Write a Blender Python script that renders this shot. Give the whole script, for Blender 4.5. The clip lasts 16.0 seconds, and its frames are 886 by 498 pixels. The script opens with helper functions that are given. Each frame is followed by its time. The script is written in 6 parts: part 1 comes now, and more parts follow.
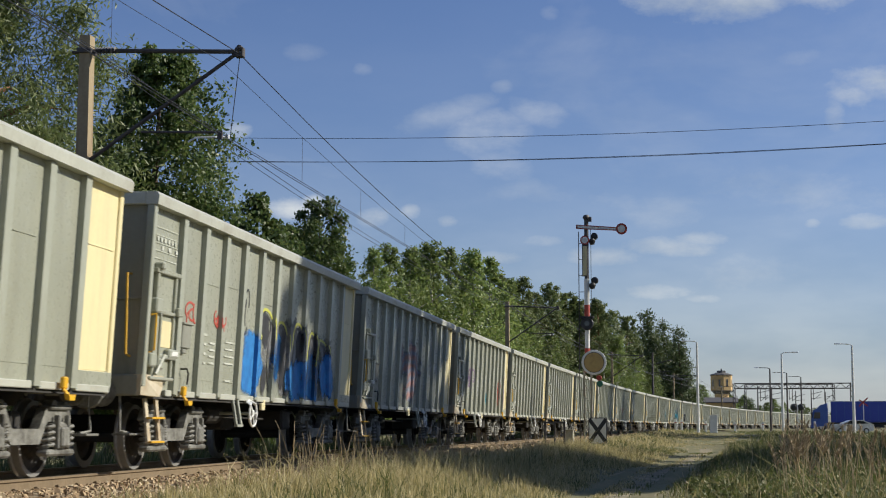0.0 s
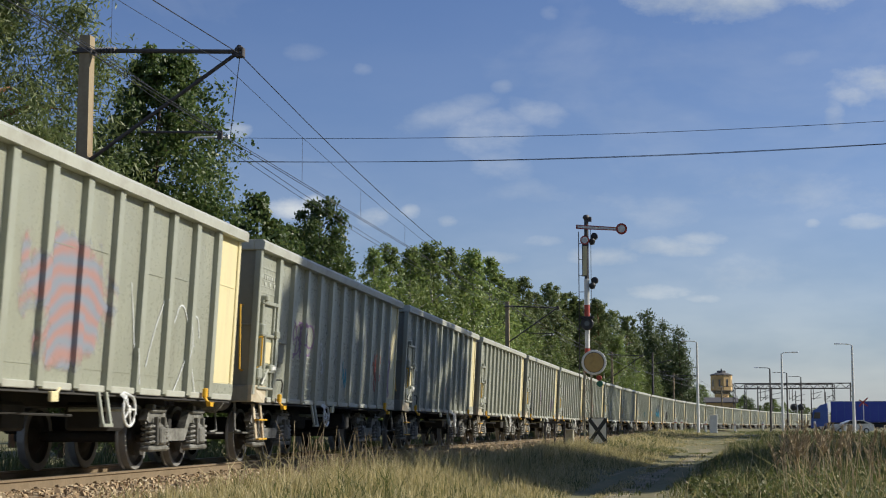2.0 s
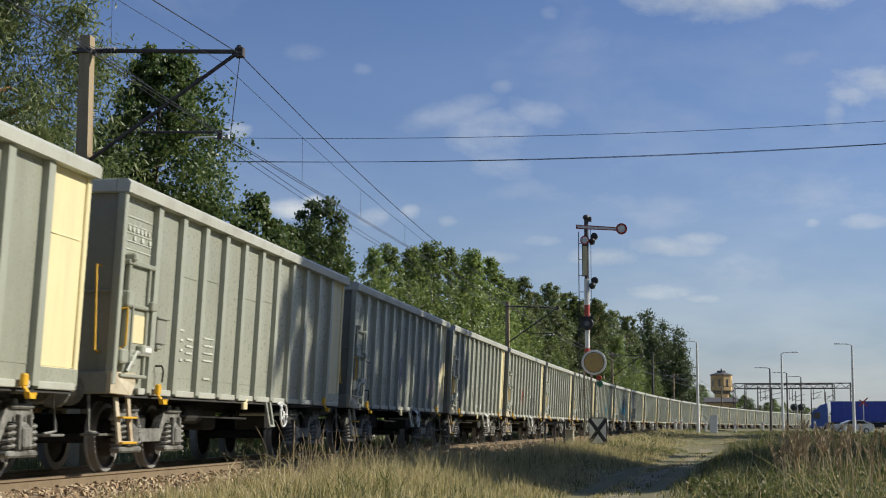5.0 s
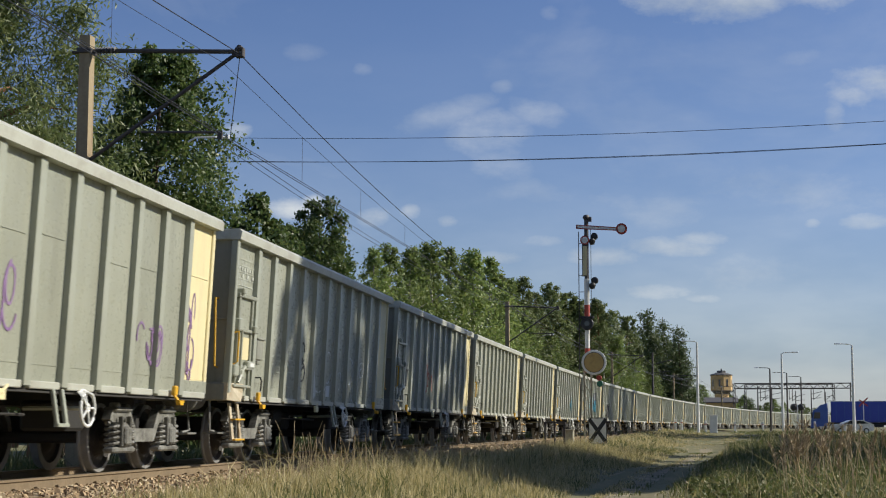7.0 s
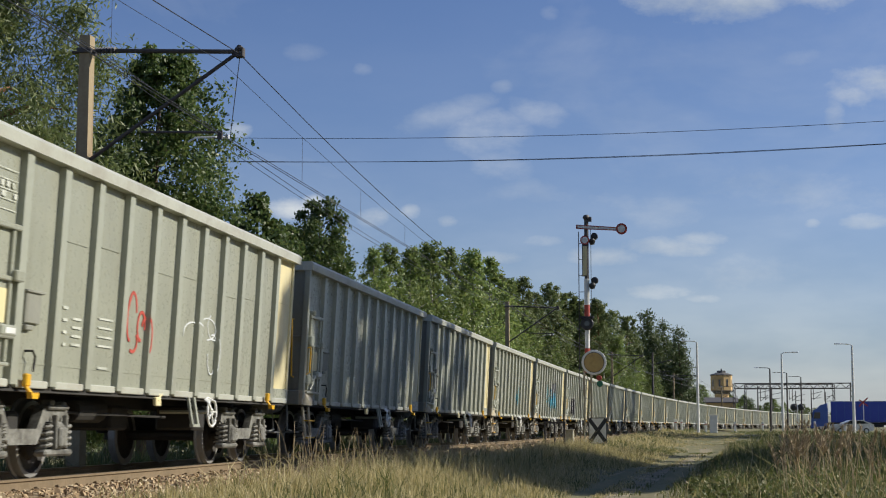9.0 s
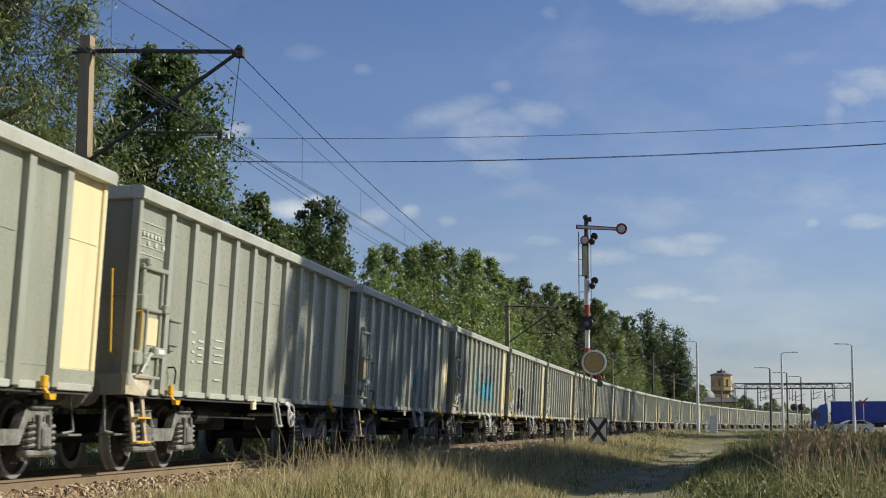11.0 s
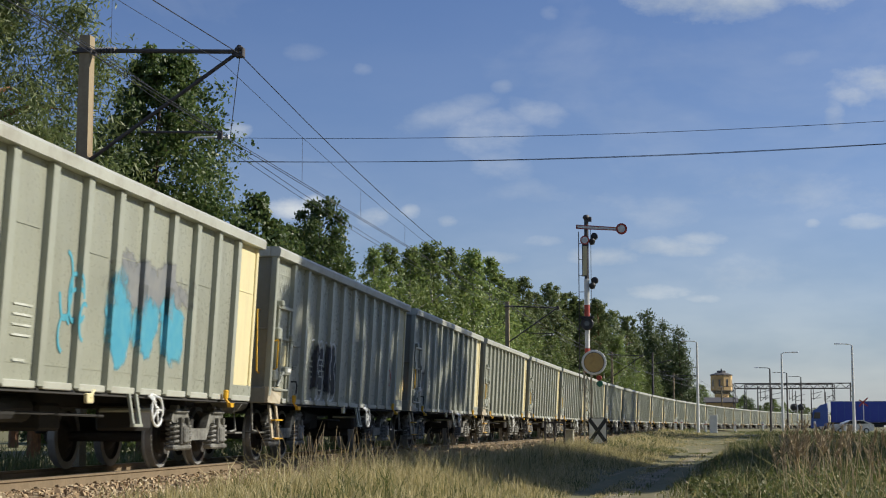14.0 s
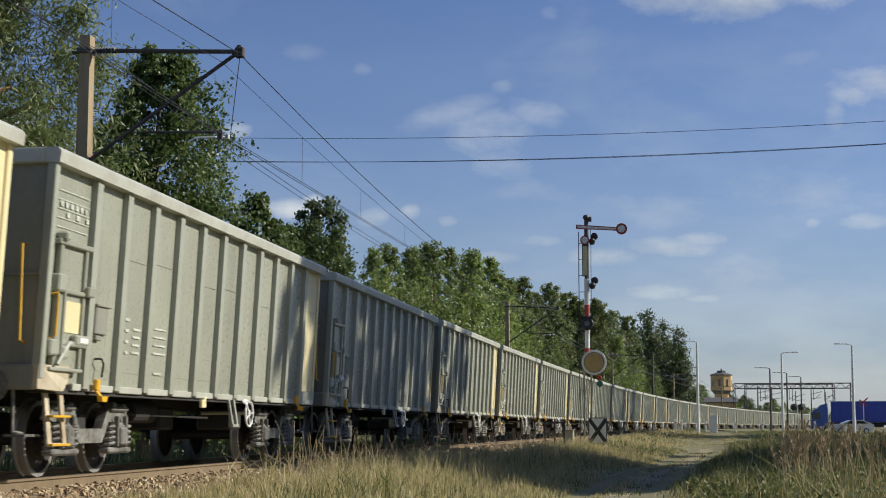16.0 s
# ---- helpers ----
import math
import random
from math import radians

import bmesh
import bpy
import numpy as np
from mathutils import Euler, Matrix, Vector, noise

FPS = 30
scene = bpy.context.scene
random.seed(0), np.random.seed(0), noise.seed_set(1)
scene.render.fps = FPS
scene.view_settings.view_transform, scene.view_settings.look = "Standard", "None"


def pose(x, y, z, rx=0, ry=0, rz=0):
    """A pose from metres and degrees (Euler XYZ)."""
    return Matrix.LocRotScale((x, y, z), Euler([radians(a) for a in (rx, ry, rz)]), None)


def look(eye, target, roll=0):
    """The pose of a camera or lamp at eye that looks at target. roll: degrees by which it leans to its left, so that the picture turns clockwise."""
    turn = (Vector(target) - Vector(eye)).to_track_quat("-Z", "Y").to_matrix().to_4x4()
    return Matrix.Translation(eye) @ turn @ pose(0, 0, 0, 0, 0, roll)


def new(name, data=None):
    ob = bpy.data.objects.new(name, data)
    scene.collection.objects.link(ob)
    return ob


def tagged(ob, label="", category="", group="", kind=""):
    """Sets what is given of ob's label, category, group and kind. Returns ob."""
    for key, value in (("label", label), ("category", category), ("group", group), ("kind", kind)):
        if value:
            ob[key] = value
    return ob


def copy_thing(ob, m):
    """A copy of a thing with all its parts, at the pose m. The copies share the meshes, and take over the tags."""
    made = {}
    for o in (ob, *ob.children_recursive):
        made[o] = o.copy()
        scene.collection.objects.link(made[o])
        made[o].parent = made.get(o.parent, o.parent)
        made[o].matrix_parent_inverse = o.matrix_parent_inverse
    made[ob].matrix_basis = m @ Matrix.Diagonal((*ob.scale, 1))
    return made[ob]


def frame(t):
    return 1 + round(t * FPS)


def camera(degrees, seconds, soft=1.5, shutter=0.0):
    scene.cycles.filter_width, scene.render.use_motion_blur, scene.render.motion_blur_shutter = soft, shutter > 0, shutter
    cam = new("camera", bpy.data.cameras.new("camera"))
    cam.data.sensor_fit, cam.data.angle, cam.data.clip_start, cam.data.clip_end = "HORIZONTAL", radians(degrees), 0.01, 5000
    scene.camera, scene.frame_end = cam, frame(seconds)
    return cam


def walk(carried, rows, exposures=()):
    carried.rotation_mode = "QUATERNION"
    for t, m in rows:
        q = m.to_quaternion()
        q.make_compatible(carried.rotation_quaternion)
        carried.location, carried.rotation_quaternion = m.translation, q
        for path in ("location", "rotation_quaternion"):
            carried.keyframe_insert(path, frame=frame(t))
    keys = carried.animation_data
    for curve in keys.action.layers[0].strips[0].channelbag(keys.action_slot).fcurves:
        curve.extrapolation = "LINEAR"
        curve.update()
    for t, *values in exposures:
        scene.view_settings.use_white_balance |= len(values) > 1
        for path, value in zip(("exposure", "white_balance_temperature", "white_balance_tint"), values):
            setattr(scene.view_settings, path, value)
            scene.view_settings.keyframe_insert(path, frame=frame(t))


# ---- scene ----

from math import sin, cos, pi, tan, atan2, sqrt

# ---------------------------------------------------------------- camera: it stands still on a tripod
EYE = Vector((0.0, 0.0, 1.361))
YAW, PITCH, ROLL = radians(8.707), radians(6.630), 0.0621
cam = camera(32.36, 16.0, soft=1.1, shutter=0.15)
AIM = EYE + 50 * Vector((cos(YAW) * cos(PITCH), sin(YAW) * cos(PITCH), sin(PITCH)))
STAND = look(EYE, AIM, ROLL)
walk(cam, [(0.0, STAND), (16.0, STAND)])

# ---------------------------------------------------------------- light: sun from ahead on the right, fair-weather sky
SUN_AZ, SUN_EL = radians(-70), radians(31)
SUN_DIR = Vector((cos(SUN_AZ) * cos(SUN_EL), sin(SUN_AZ) * cos(SUN_EL), sin(SUN_EL)))
sun_data = bpy.data.lights.new("sun", "SUN")
sun_data.energy, sun_data.angle, sun_data.color = 5.4, radians(0.53), (1.0, 0.95, 0.83)
sun = new("sun", sun_data)
sun.matrix_world = look(SUN_DIR * 200, (0, 0, 0))


def link(nt, a, b):
    nt.links.new(a, b)


def mathn(nt, op, a, b=None, clamp=False):
    n = nt.nodes.new("ShaderNodeMath")
    n.operation, n.use_clamp = op, clamp
    for i, v in enumerate((a, b)):
        if v is None:
            continue
        if isinstance(v, (int, float)):
            n.inputs[i].default_value = v
        else:
            link(nt, v, n.inputs[i])
    return n.outputs[0]


def ramp(nt, fac, stops):
    n = nt.nodes.new("ShaderNodeValToRGB")
    while len(n.color_ramp.elements) < len(stops):
        n.color_ramp.elements.new(0.5)
    for e, (p, c) in zip(n.color_ramp.elements, stops):
        e.position, e.color = p, (*c, 1) if len(c) == 3 else c
    link(nt, fac, n.inputs[0])
    return n.outputs[0]


def mixc(nt, fac, a, b, mode="MIX"):
    n = nt.nodes.new("ShaderNodeMix")
    n.data_type, n.blend_type = "RGBA", mode
    for i, v in ((0, fac), (6, a), (7, b)):
        if isinstance(v, (int, float)):
            n.inputs[i].default_value = v
        elif isinstance(v, tuple):
            n.inputs[i].default_value = (*v, 1) if len(v) == 3 else v
        else:
            link(nt, v, n.inputs[i])
    return n.outputs[2]


def noise_tex(nt, vec, scale, detail=4, rough=0.55, dist=0.0):
    n = nt.nodes.new("ShaderNodeTexNoise")
    n.inputs["Scale"].default_value, n.inputs["Detail"].default_value = scale, detail
    n.inputs["Roughness"].default_value, n.inputs["Distortion"].default_value = rough, dist
    if vec is not None:
        link(nt, vec, n.inputs["Vector"])
    return n.outputs["Fac"]


def mapping(nt, vec, loc=(0, 0, 0), rot=(0, 0, 0), scale=(1, 1, 1)):
    n = nt.nodes.new("ShaderNodeMapping")
    n.inputs["Location"].default_value, n.inputs["Rotation"].default_value, n.inputs["Scale"].default_value = loc, rot, scale
    link(nt, vec, n.inputs["Vector"])
    return n.outputs[0]


def make_world():
    w = bpy.data.worlds.new("sky")
    scene.world = w
    w.use_nodes = True
    nt = w.node_tree
    nt.nodes.clear()
    out, bg = nt.nodes.new("ShaderNodeOutputWorld"), nt.nodes.new("ShaderNodeBackground")
    sky = nt.nodes.new("ShaderNodeTexSky")
    sky.sky_type, sky.sun_disc = "NISHITA", False
    sky.sun_elevation, sky.sun_rotation = SUN_EL, radians(160)
    sky.air_density, sky.dust_density, sky.ozone_density = 1.0, 0.6, 2.0
    tc = nt.nodes.new("ShaderNodeTexCoord")
    d = tc.outputs["Generated"]
    sep = nt.nodes.new("ShaderNodeSeparateXYZ")
    link(nt, d, sep.inputs[0])
    # cloud sheet: the direction laid out on a flat layer overhead
    zc = mathn(nt, "MAXIMUM", sep.outputs[2], 0.02)
    px = mathn(nt, "DIVIDE", sep.outputs[0], mathn(nt, "ADD", zc, 0.12))
    py = mathn(nt, "DIVIDE", sep.outputs[1], mathn(nt, "ADD", zc, 0.12))
    com = nt.nodes.new("ShaderNodeCombineXYZ")
    link(nt, px, com.inputs[0]), link(nt, py, com.inputs[1])
    low = noise_tex(nt, mapping(nt, com.outputs[0], (3.1, 1.7, 0), (0, 0, 0.3), (0.55, 1.5, 1)), 1.3, 6, 0.55, 0.6)
    fine = noise_tex(nt, mapping(nt, com.outputs[0], (1.3, 5.2, 0)), 3.6, 5, 0.6)
    thin = ramp(nt, mathn(nt, "ADD", mathn(nt, "MULTIPLY", low, 0.75), mathn(nt, "MULTIPLY", fine, 0.25)), [(0.46, (0, 0, 0)), (0.64, (1, 1, 1))])
    thin = mathn(nt, "MULTIPLY", thin, 0.16)
    # the single clouds: heaps at fixed places in the sky, each (azimuth, elevation, half width, half height, tilt, density)
    total = thin
    wob = noise_tex(nt, mapping(nt, d, (0, 0, 0), (0, 0, 0), (1, 1, 2.0)), 19, 8, 0.66)
    for az, el, hw, hh, til, dens in CLOUDS:
        a, e = radians(az), radians(el)
        c = Vector((cos(a) * cos(e), sin(a) * cos(e), sin(e)))
        u = Vector((-sin(a), cos(a), 0))
        v = c.cross(u)
        u, v = u * cos(til) + v * sin(til), v * cos(til) - u * sin(til)
        dots = []
        for axis, half in ((u, hw), (v, hh)):
            n = nt.nodes.new("ShaderNodeVectorMath")
            n.operation = "DOT_PRODUCT"
            link(nt, d, n.inputs[0])
            n.inputs[1].default_value = axis
            q = mathn(nt, "DIVIDE", mathn(nt, "SUBTRACT", n.outputs["Value"], axis.dot(c)), tan(radians(half)))
            dots.append(mathn(nt, "MULTIPLY", q, q))
        r2 = mathn(nt, "ADD", dots[0], dots[1])
        m = mathn(nt, "SUBTRACT", mathn(nt, "ADD", 1.0, mathn(nt, "MULTIPLY", mathn(nt, "SUBTRACT", wob, 0.47), 3.2)), r2)
        m = mathn(nt, "MULTIPLY", mathn(nt, "MULTIPLY", m, 0.55, True), dens)
        front = nt.nodes.new("ShaderNodeVectorMath")
        front.operation = "DOT_PRODUCT"
        link(nt, d, front.inputs[0])
        front.inputs[1].default_value = c
        m = mathn(nt, "MULTIPLY", m, mathn(nt, "GREATER_THAN", front.outputs["Value"], 0.5))
        total = mathn(nt, "MAXIMUM", total, m)
    shade = noise_tex(nt, mapping(nt, d, (0.4, 0, 0), (0, 0, 0), (1, 1, 3)), 9, 4)
    white = ramp(nt, shade, [(0.36, (5.7, 6.5, 7.4)), (0.62, (9.9, 10.2, 10.1))])
    haze = ramp(nt, sep.outputs[2], [(0.0, (0.42, 0.42, 0.42)), (0.07, (0.24, 0.24, 0.24)), (0.17, (0.06, 0.06, 0.06)), (0.30, (0.0, 0.0, 0.0))])
    total = mathn(nt, "MAXIMUM", total, haze)
    col = mixc(nt, total, mixc(nt, 1.0, sky.outputs[0], SKY_TINT, "MULTIPLY"), white)
    link(nt, col, bg.inputs[0])
    bg.inputs[1].default_value = SKY_STRENGTH
    link(nt, bg.outputs[0], out.inputs[0])


SKY_STRENGTH, SKY_TINT = 0.077, (0.82, 0.93, 1.26)
CLOUDS = [
    (-0.2, 15.9, 2.6, 0.8, 0.0, 1.0), (-2.6, 15.7, 3.0, 1.0, 0.0, 1.0), (-4.8, 15.9, 2.0, 0.9, 0.1, 1.0), (-6.6, 12.0, 1.2, 0.6, 0.2, 0.9), (-7.6, 12.2, 1.8, 0.8, 0.2, 0.85), (-5.9, 11.3, 0.5, 0.9, 0.1, 0.7), (-4.6, 13.4, 1.2, 0.35, -0.1, 0.25),
    (8.8, 11.6, 2.2, 0.6, -0.35, 0.36), (5.0, 11.7, 1.3, 0.6, 0.3, 0.40), (7.0, 10.9, 2.0, 1.0, 0.0, 0.42), (6.4, 9.9, 1.4, 0.9, 0.0, 0.36), (5.6, 8.7, 2.4, 0.6, 0.0, 0.30),
    (16.6, 10.95, 0.7, 0.35, 0.0, 0.9), (14.5, 8.1, 1.1, 0.5, 0.1, 0.95), (13.6, 8.3, 0.6, 0.4, 0.0, 0.95), (11.4, 7.8, 0.8, 0.45, -0.1, 0.75), (9.95, 8.0, 0.5, 0.35, 0.0, 0.75), (8.5, 7.7, 0.5, 0.3, 0.0, 0.65),
    (24.6, 10.9, 1.1, 0.5, 0.0, 0.95), (21.6, 9.8, 1.2, 0.5, 0.0, 0.8), (19.8, 10.4, 1.0, 0.6, 0.0, 0.85), (6.6, 6.3, 1.2, 0.3, 0.0, 0.7), (5.0, 6.9, 1.0, 0.3, 0.0, 0.55),
    (11.75, 13.3, 0.5, 0.3, 0.0, 0.3), (6.45, 12.7, 0.5, 0.28, 0.0, 0.35), (14.0, 13.9, 0.9, 0.35, 0.0, 0.2), (4.6, 15.4, 0.4, 0.3, 0.0, 0.2),
    (2.6, 6.3, 1.8, 0.42, 0.03, 0.8), (0.2, 6.6, 1.9, 0.45, 0.04, 0.8), (-0.9, 6.95, 1.2, 0.35, 0.0, 0.75), (0.8, 5.0, 1.5, 0.38, 0.03, 0.8), (-1.0, 4.7, 1.0, 0.2, 0.03, 0.55), (-5.0, 7.4, 0.35, 0.22, 0.0, 0.6), (-6.9, 7.4, 1.0, 0.35, 0.0, 0.75), (-3.5, 2.4, 0.9, 0.25, 0, 0.6),
    (-4.5, 8.6, 4.2, 1.0, 0.12, 0.42), (0.5, 7.9, 3.6, 0.9, 0.1, 0.36), (-3.0, 5.6, 4.6, 0.9, 0.0, 0.42),
]
CLOUDS += [(75, 22, 10, 3, 0, 0.6), (165, 20, 12, 3, 0.1, 0.6), (255, 18, 9, 2.5, 0, 0.5)]
make_world()


# ---------------------------------------------------------------- mesh helpers
class Mesh:
    """Collects vertices and faces of one mesh."""

    def __init__(self):
        self.v, self.f = [], []

    def add(self, vs, fs):
        n = len(self.v)
        self.v += [tuple(p) for p in vs]
        self.f += [tuple(i + n for i in f) for f in fs]
        return self

    def box(self, x0, x1, y0, y1, z0, z1, c=0.0):
        """A box with its edges cut off by c."""
        if x0 > x1: x0, x1 = x1, x0
        if y0 > y1: y0, y1 = y1, y0
        if z0 > z1: z0, z1 = z1, z0
        if c <= 0:
            vs = [(x, y, z) for x in (x0, x1) for y in (y0, y1) for z in (z0, z1)]
            return self.add(vs, [(0, 1, 3, 2), (4, 6, 7, 5), (0, 4, 5, 1), (2, 3, 7, 6), (0, 2, 6, 4), (1, 5, 7, 3)])
        c = min(c, (x1 - x0) * 0.49, (y1 - y0) * 0.49, (z1 - z0) * 0.49)
        bm = bmesh.new()
        bmesh.ops.create_cube(bm, size=1.0, matrix=Matrix.Translation(((x0 + x1) / 2, (y0 + y1) / 2, (z0 + z1) / 2)) @ Matrix.Diagonal((x1 - x0, y1 - y0, z1 - z0, 1)))
        bmesh.ops.bevel(bm, geom=bm.edges[:], offset=c, segments=1, affect="EDGES")
        bm.verts.index_update()
        self.add([v.co for v in bm.verts], [[v.index for v in f.verts] for f in bm.faces])
        bm.free()
        return self

    def tube(self, pts, r, sides=8, caps=True, r2=None):
        """A round bar along the points; r2: radius at its end."""
        pts = [Vector(p) for p in pts]
        n, vs, fs = len(pts), [], []
        up = Vector((0, 0, 1))
        for i, p in enumerate(pts):
            d = (pts[min(i + 1, n - 1)] - pts[max(i - 1, 0)]).normalized()
            a = d.cross(up if abs(d.z) < 0.95 else Vector((1, 0, 0))).normalized()
            b = d.cross(a)
            rr = r if r2 is None else r + (r2 - r) * i / (n - 1)
            for k in range(sides):
                w = 2 * pi * k / sides
                vs.append(p + a * cos(w) * rr + b * sin(w) * rr)
        for i in range(n - 1):
            for k in range(sides):
                k2 = (k + 1) % sides
                fs.append((i * sides + k, i * sides + k2, (i + 1) * sides + k2, (i + 1) * sides + k))
        if caps:
            fs.append(tuple(range(sides))[::-1])
            fs.append(tuple((n - 1) * sides + k for k in range(sides)))
        return self.add(vs, fs)

    def lathe(self, profile, centre, axis="y", sides=20):
        """Turns a profile of (along, radius) round an axis."""
        vs, fs, n = [], [], len(profile)
        for a, r in profile:
            for k in range(sides):
                w = 2 * pi * k / sides
                q = {"x": (a, r * cos(w), r * sin(w)), "y": (r * cos(w), a, r * sin(w)), "z": (r * cos(w), r * sin(w), a)}[axis]
                vs.append(Vector(q) + Vector(centre))
        for i in range(n - 1):
            for k in range(sides):
                k2 = (k + 1) % sides
                fs.append((i * sides + k, i * sides + k2, (i + 1) * sides + k2, (i + 1) * sides + k))
        fs.append(tuple(range(sides))[::-1])
        fs.append(tuple((n - 1) * sides + k for k in range(sides)))
        return self.add(vs, fs)

    def prism(self, outline, axis, a0, a1):
        """An outline of two coordinates drawn out along an axis from a0 to a1."""
        n, vs = len(outline), []
        for a in (a0, a1):
            for p, q in outline:
                vs.append({"x": (a, p, q), "y": (p, a, q), "z": (p, q, a)}[axis])
        fs = [tuple(range(n))[::-1], tuple(range(n, 2 * n))]
        fs += [(i, (i + 1) % n, n + (i + 1) % n, n + i) for i in range(n)]
        return self.add(vs, fs)

    def data(self, name, smooth=False):
        me = bpy.data.meshes.new(name)
        me.from_pydata(self.v, [], self.f)
        bm = bmesh.new()
        bm.from_mesh(me)
        bmesh.ops.recalc_face_normals(bm, faces=bm.faces)
        bm.to_mesh(me)
        bm.free()
        if smooth:
            me.polygons.foreach_set("use_smooth", [True] * len(me.polygons))
        return me


def raw_mesh(name, verts, faces, smooth=False):
    """A mesh from arrays (n, 3) and (m, 3 or 4)."""
    me = bpy.data.meshes.new(name)
    k = faces.shape[1]
    me.vertices.add(len(verts)), me.loops.add(faces.size), me.polygons.add(len(faces))
    me.vertices.foreach_set("co", np.asarray(verts, np.float32).ravel())
    me.loops.foreach_set("vertex_index", np.asarray(faces, np.int32).ravel())
    me.polygons.foreach_set("loop_start", np.arange(0, faces.size, k, dtype=np.int32))
    me.polygons.foreach_set("use_smooth", np.full(len(faces), smooth))
    me.update(calc_edges=True)
    return me


def part(name, mesh, material, parent=None, label="", at=None, smooth=False):
    """One mesh object, under a thing or a part if one is given."""
    me = mesh.data(name, smooth) if isinstance(mesh, Mesh) else mesh
    if material is not None and not me.materials:
        me.materials.append(material)
    ob = new(name, me)
    if parent is not None:
        ob.parent = parent
    if at is not None:
        ob.matrix_basis = at
    if label:
        ob["label"] = label
    return ob


def empty(name, at=None, parent=None):
    ob = new(name)
    ob.empty_display_size = 0.2
    if parent is not None:
        ob.parent = parent
    if at is not None:
        ob.matrix_basis = at
    return ob


# ---------------------------------------------------------------- materials
def material(name, base, rough=0.6, metal=0.0, vary=None, grain=30.0, big=1.5, amount=0.35, bump=0.1, dirt=None, dirt_amount=0.5, island=None, obj_random=0.0, trans=0.0, streak=False, spec=0.5, sheen=0.0):
    """A surface: base colour, a second colour at a coarse and a fine scale, dirt in patches, fine relief."""
    m = bpy.data.materials.new(name)
    m.use_nodes = True
    nt = m.node_tree
    b = nt.nodes["Principled BSDF"]
    tc = nt.nodes.new("ShaderNodeTexCoord")
    co = tc.outputs["Object"]
    vary = vary or tuple(c * 0.6 for c in base)
    n1, n2 = noise_tex(nt, co, big, 5, 0.6), noise_tex(nt, co, grain, 3, 0.6)
    f = mathn(nt, "ADD", mathn(nt, "MULTIPLY", n1, 0.65), mathn(nt, "MULTIPLY", n2, 0.35))
    f = ramp(nt, f, [(0.38, (0, 0, 0)), (0.64, (1, 1, 1))])
    col = mixc(nt, mathn(nt, "MULTIPLY", f, amount), base, vary)
    if dirt:
        vec = mapping(nt, co, (2, 5, 1), (0, 0, 0), (2.4, 2.4, 0.22)) if streak else mapping(nt, co, (2, 5, 1))
        n3 = noise_tex(nt, vec, big * 1.7, 6, 0.68)
        col = mixc(nt, mathn(nt, "MULTIPLY", ramp(nt, n3, [(0.48, (0, 0, 0)), (0.70, (1, 1, 1))]), dirt_amount), col, dirt)
    if island:
        g = nt.nodes.new("ShaderNodeNewGeometry")
        col = mixc(nt, 0.75, col, ramp(nt, g.outputs["Random Per Island"], island))
    if obj_random:
        o = nt.nodes.new("ShaderNodeObjectInfo")
        k = mathn(nt, "ADD", mathn(nt, "MULTIPLY", o.outputs["Random"], 2 * obj_random), 1 - obj_random)
        h = nt.nodes.new("ShaderNodeHueSaturation")
        link(nt, k, h.inputs["Value"])
        link(nt, col, h.inputs["Color"])
        col = h.outputs[0]
    link(nt, col, b.inputs["Base Color"])
    b.inputs["Metallic"].default_value = metal
    b.inputs["Specular IOR Level"].default_value = spec
    b.inputs["Sheen Weight"].default_value, b.inputs["Sheen Roughness"].default_value = sheen, 0.45
    r = mathn(nt, "ADD", mathn(nt, "MULTIPLY", mathn(nt, "SUBTRACT", n2, 0.5), 0.3), rough, True)
    link(nt, r, b.inputs["Roughness"])
    if bump:
        bp = nt.nodes.new("ShaderNodeBump")
        bp.inputs["Strength"].default_value, bp.inputs["Distance"].default_value = bump, 0.02
        link(nt, f, bp.inputs["Height"])
        link(nt, bp.outputs[0], b.inputs["Normal"])
    if trans:
        t = nt.nodes.new("ShaderNodeBsdfTranslucent")
        link(nt, col, t.inputs[0])
        mx = nt.nodes.new("ShaderNodeMixShader")
        mx.inputs[0].default_value = trans
        link(nt, b.outputs[0], mx.inputs[1]), link(nt, t.outputs[0], mx.inputs[2])
        link(nt, mx.outputs[0], nt.nodes["Material Output"].inputs[0])
    return m


M = {}
M["paint"] = material("wagon_paint", (0.345, 0.352, 0.275), 0.30, 0, (0.235, 0.245, 0.19), 14, 0.9, 0.5, 0.05, (0.17, 0.16, 0.115), 0.35, streak=True, obj_random=0.06, sheen=0.25)
M["rib"] = material("rib_paint", (0.38, 0.395, 0.32), 0.34, 0, (0.28, 0.285, 0.22), 18, 1.2, 0.5, 0.05, (0.16, 0.14, 0.10), 0.3, streak=True, sheen=0.25)
M["chord"] = material("chord_paint", (0.50, 0.505, 0.43), 0.4, 0, (0.36, 0.36, 0.29), 18, 1.0, 0.5, 0.05, (0.22, 0.17, 0.12), 0.4, sheen=0.25)
M["cream"] = material("cream_paint", (0.78, 0.68, 0.38), 0.5, 0, (0.70, 0.60, 0.33), 14, 1.0, 0.5, 0.04, (0.40, 0.32, 0.2), 0.25, streak=True, sheen=0.25)
# darker than the side paint: the shade of the wagon ends is in this colour
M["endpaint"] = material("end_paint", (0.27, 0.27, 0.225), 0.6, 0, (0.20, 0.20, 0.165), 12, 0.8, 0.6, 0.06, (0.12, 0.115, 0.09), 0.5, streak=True)
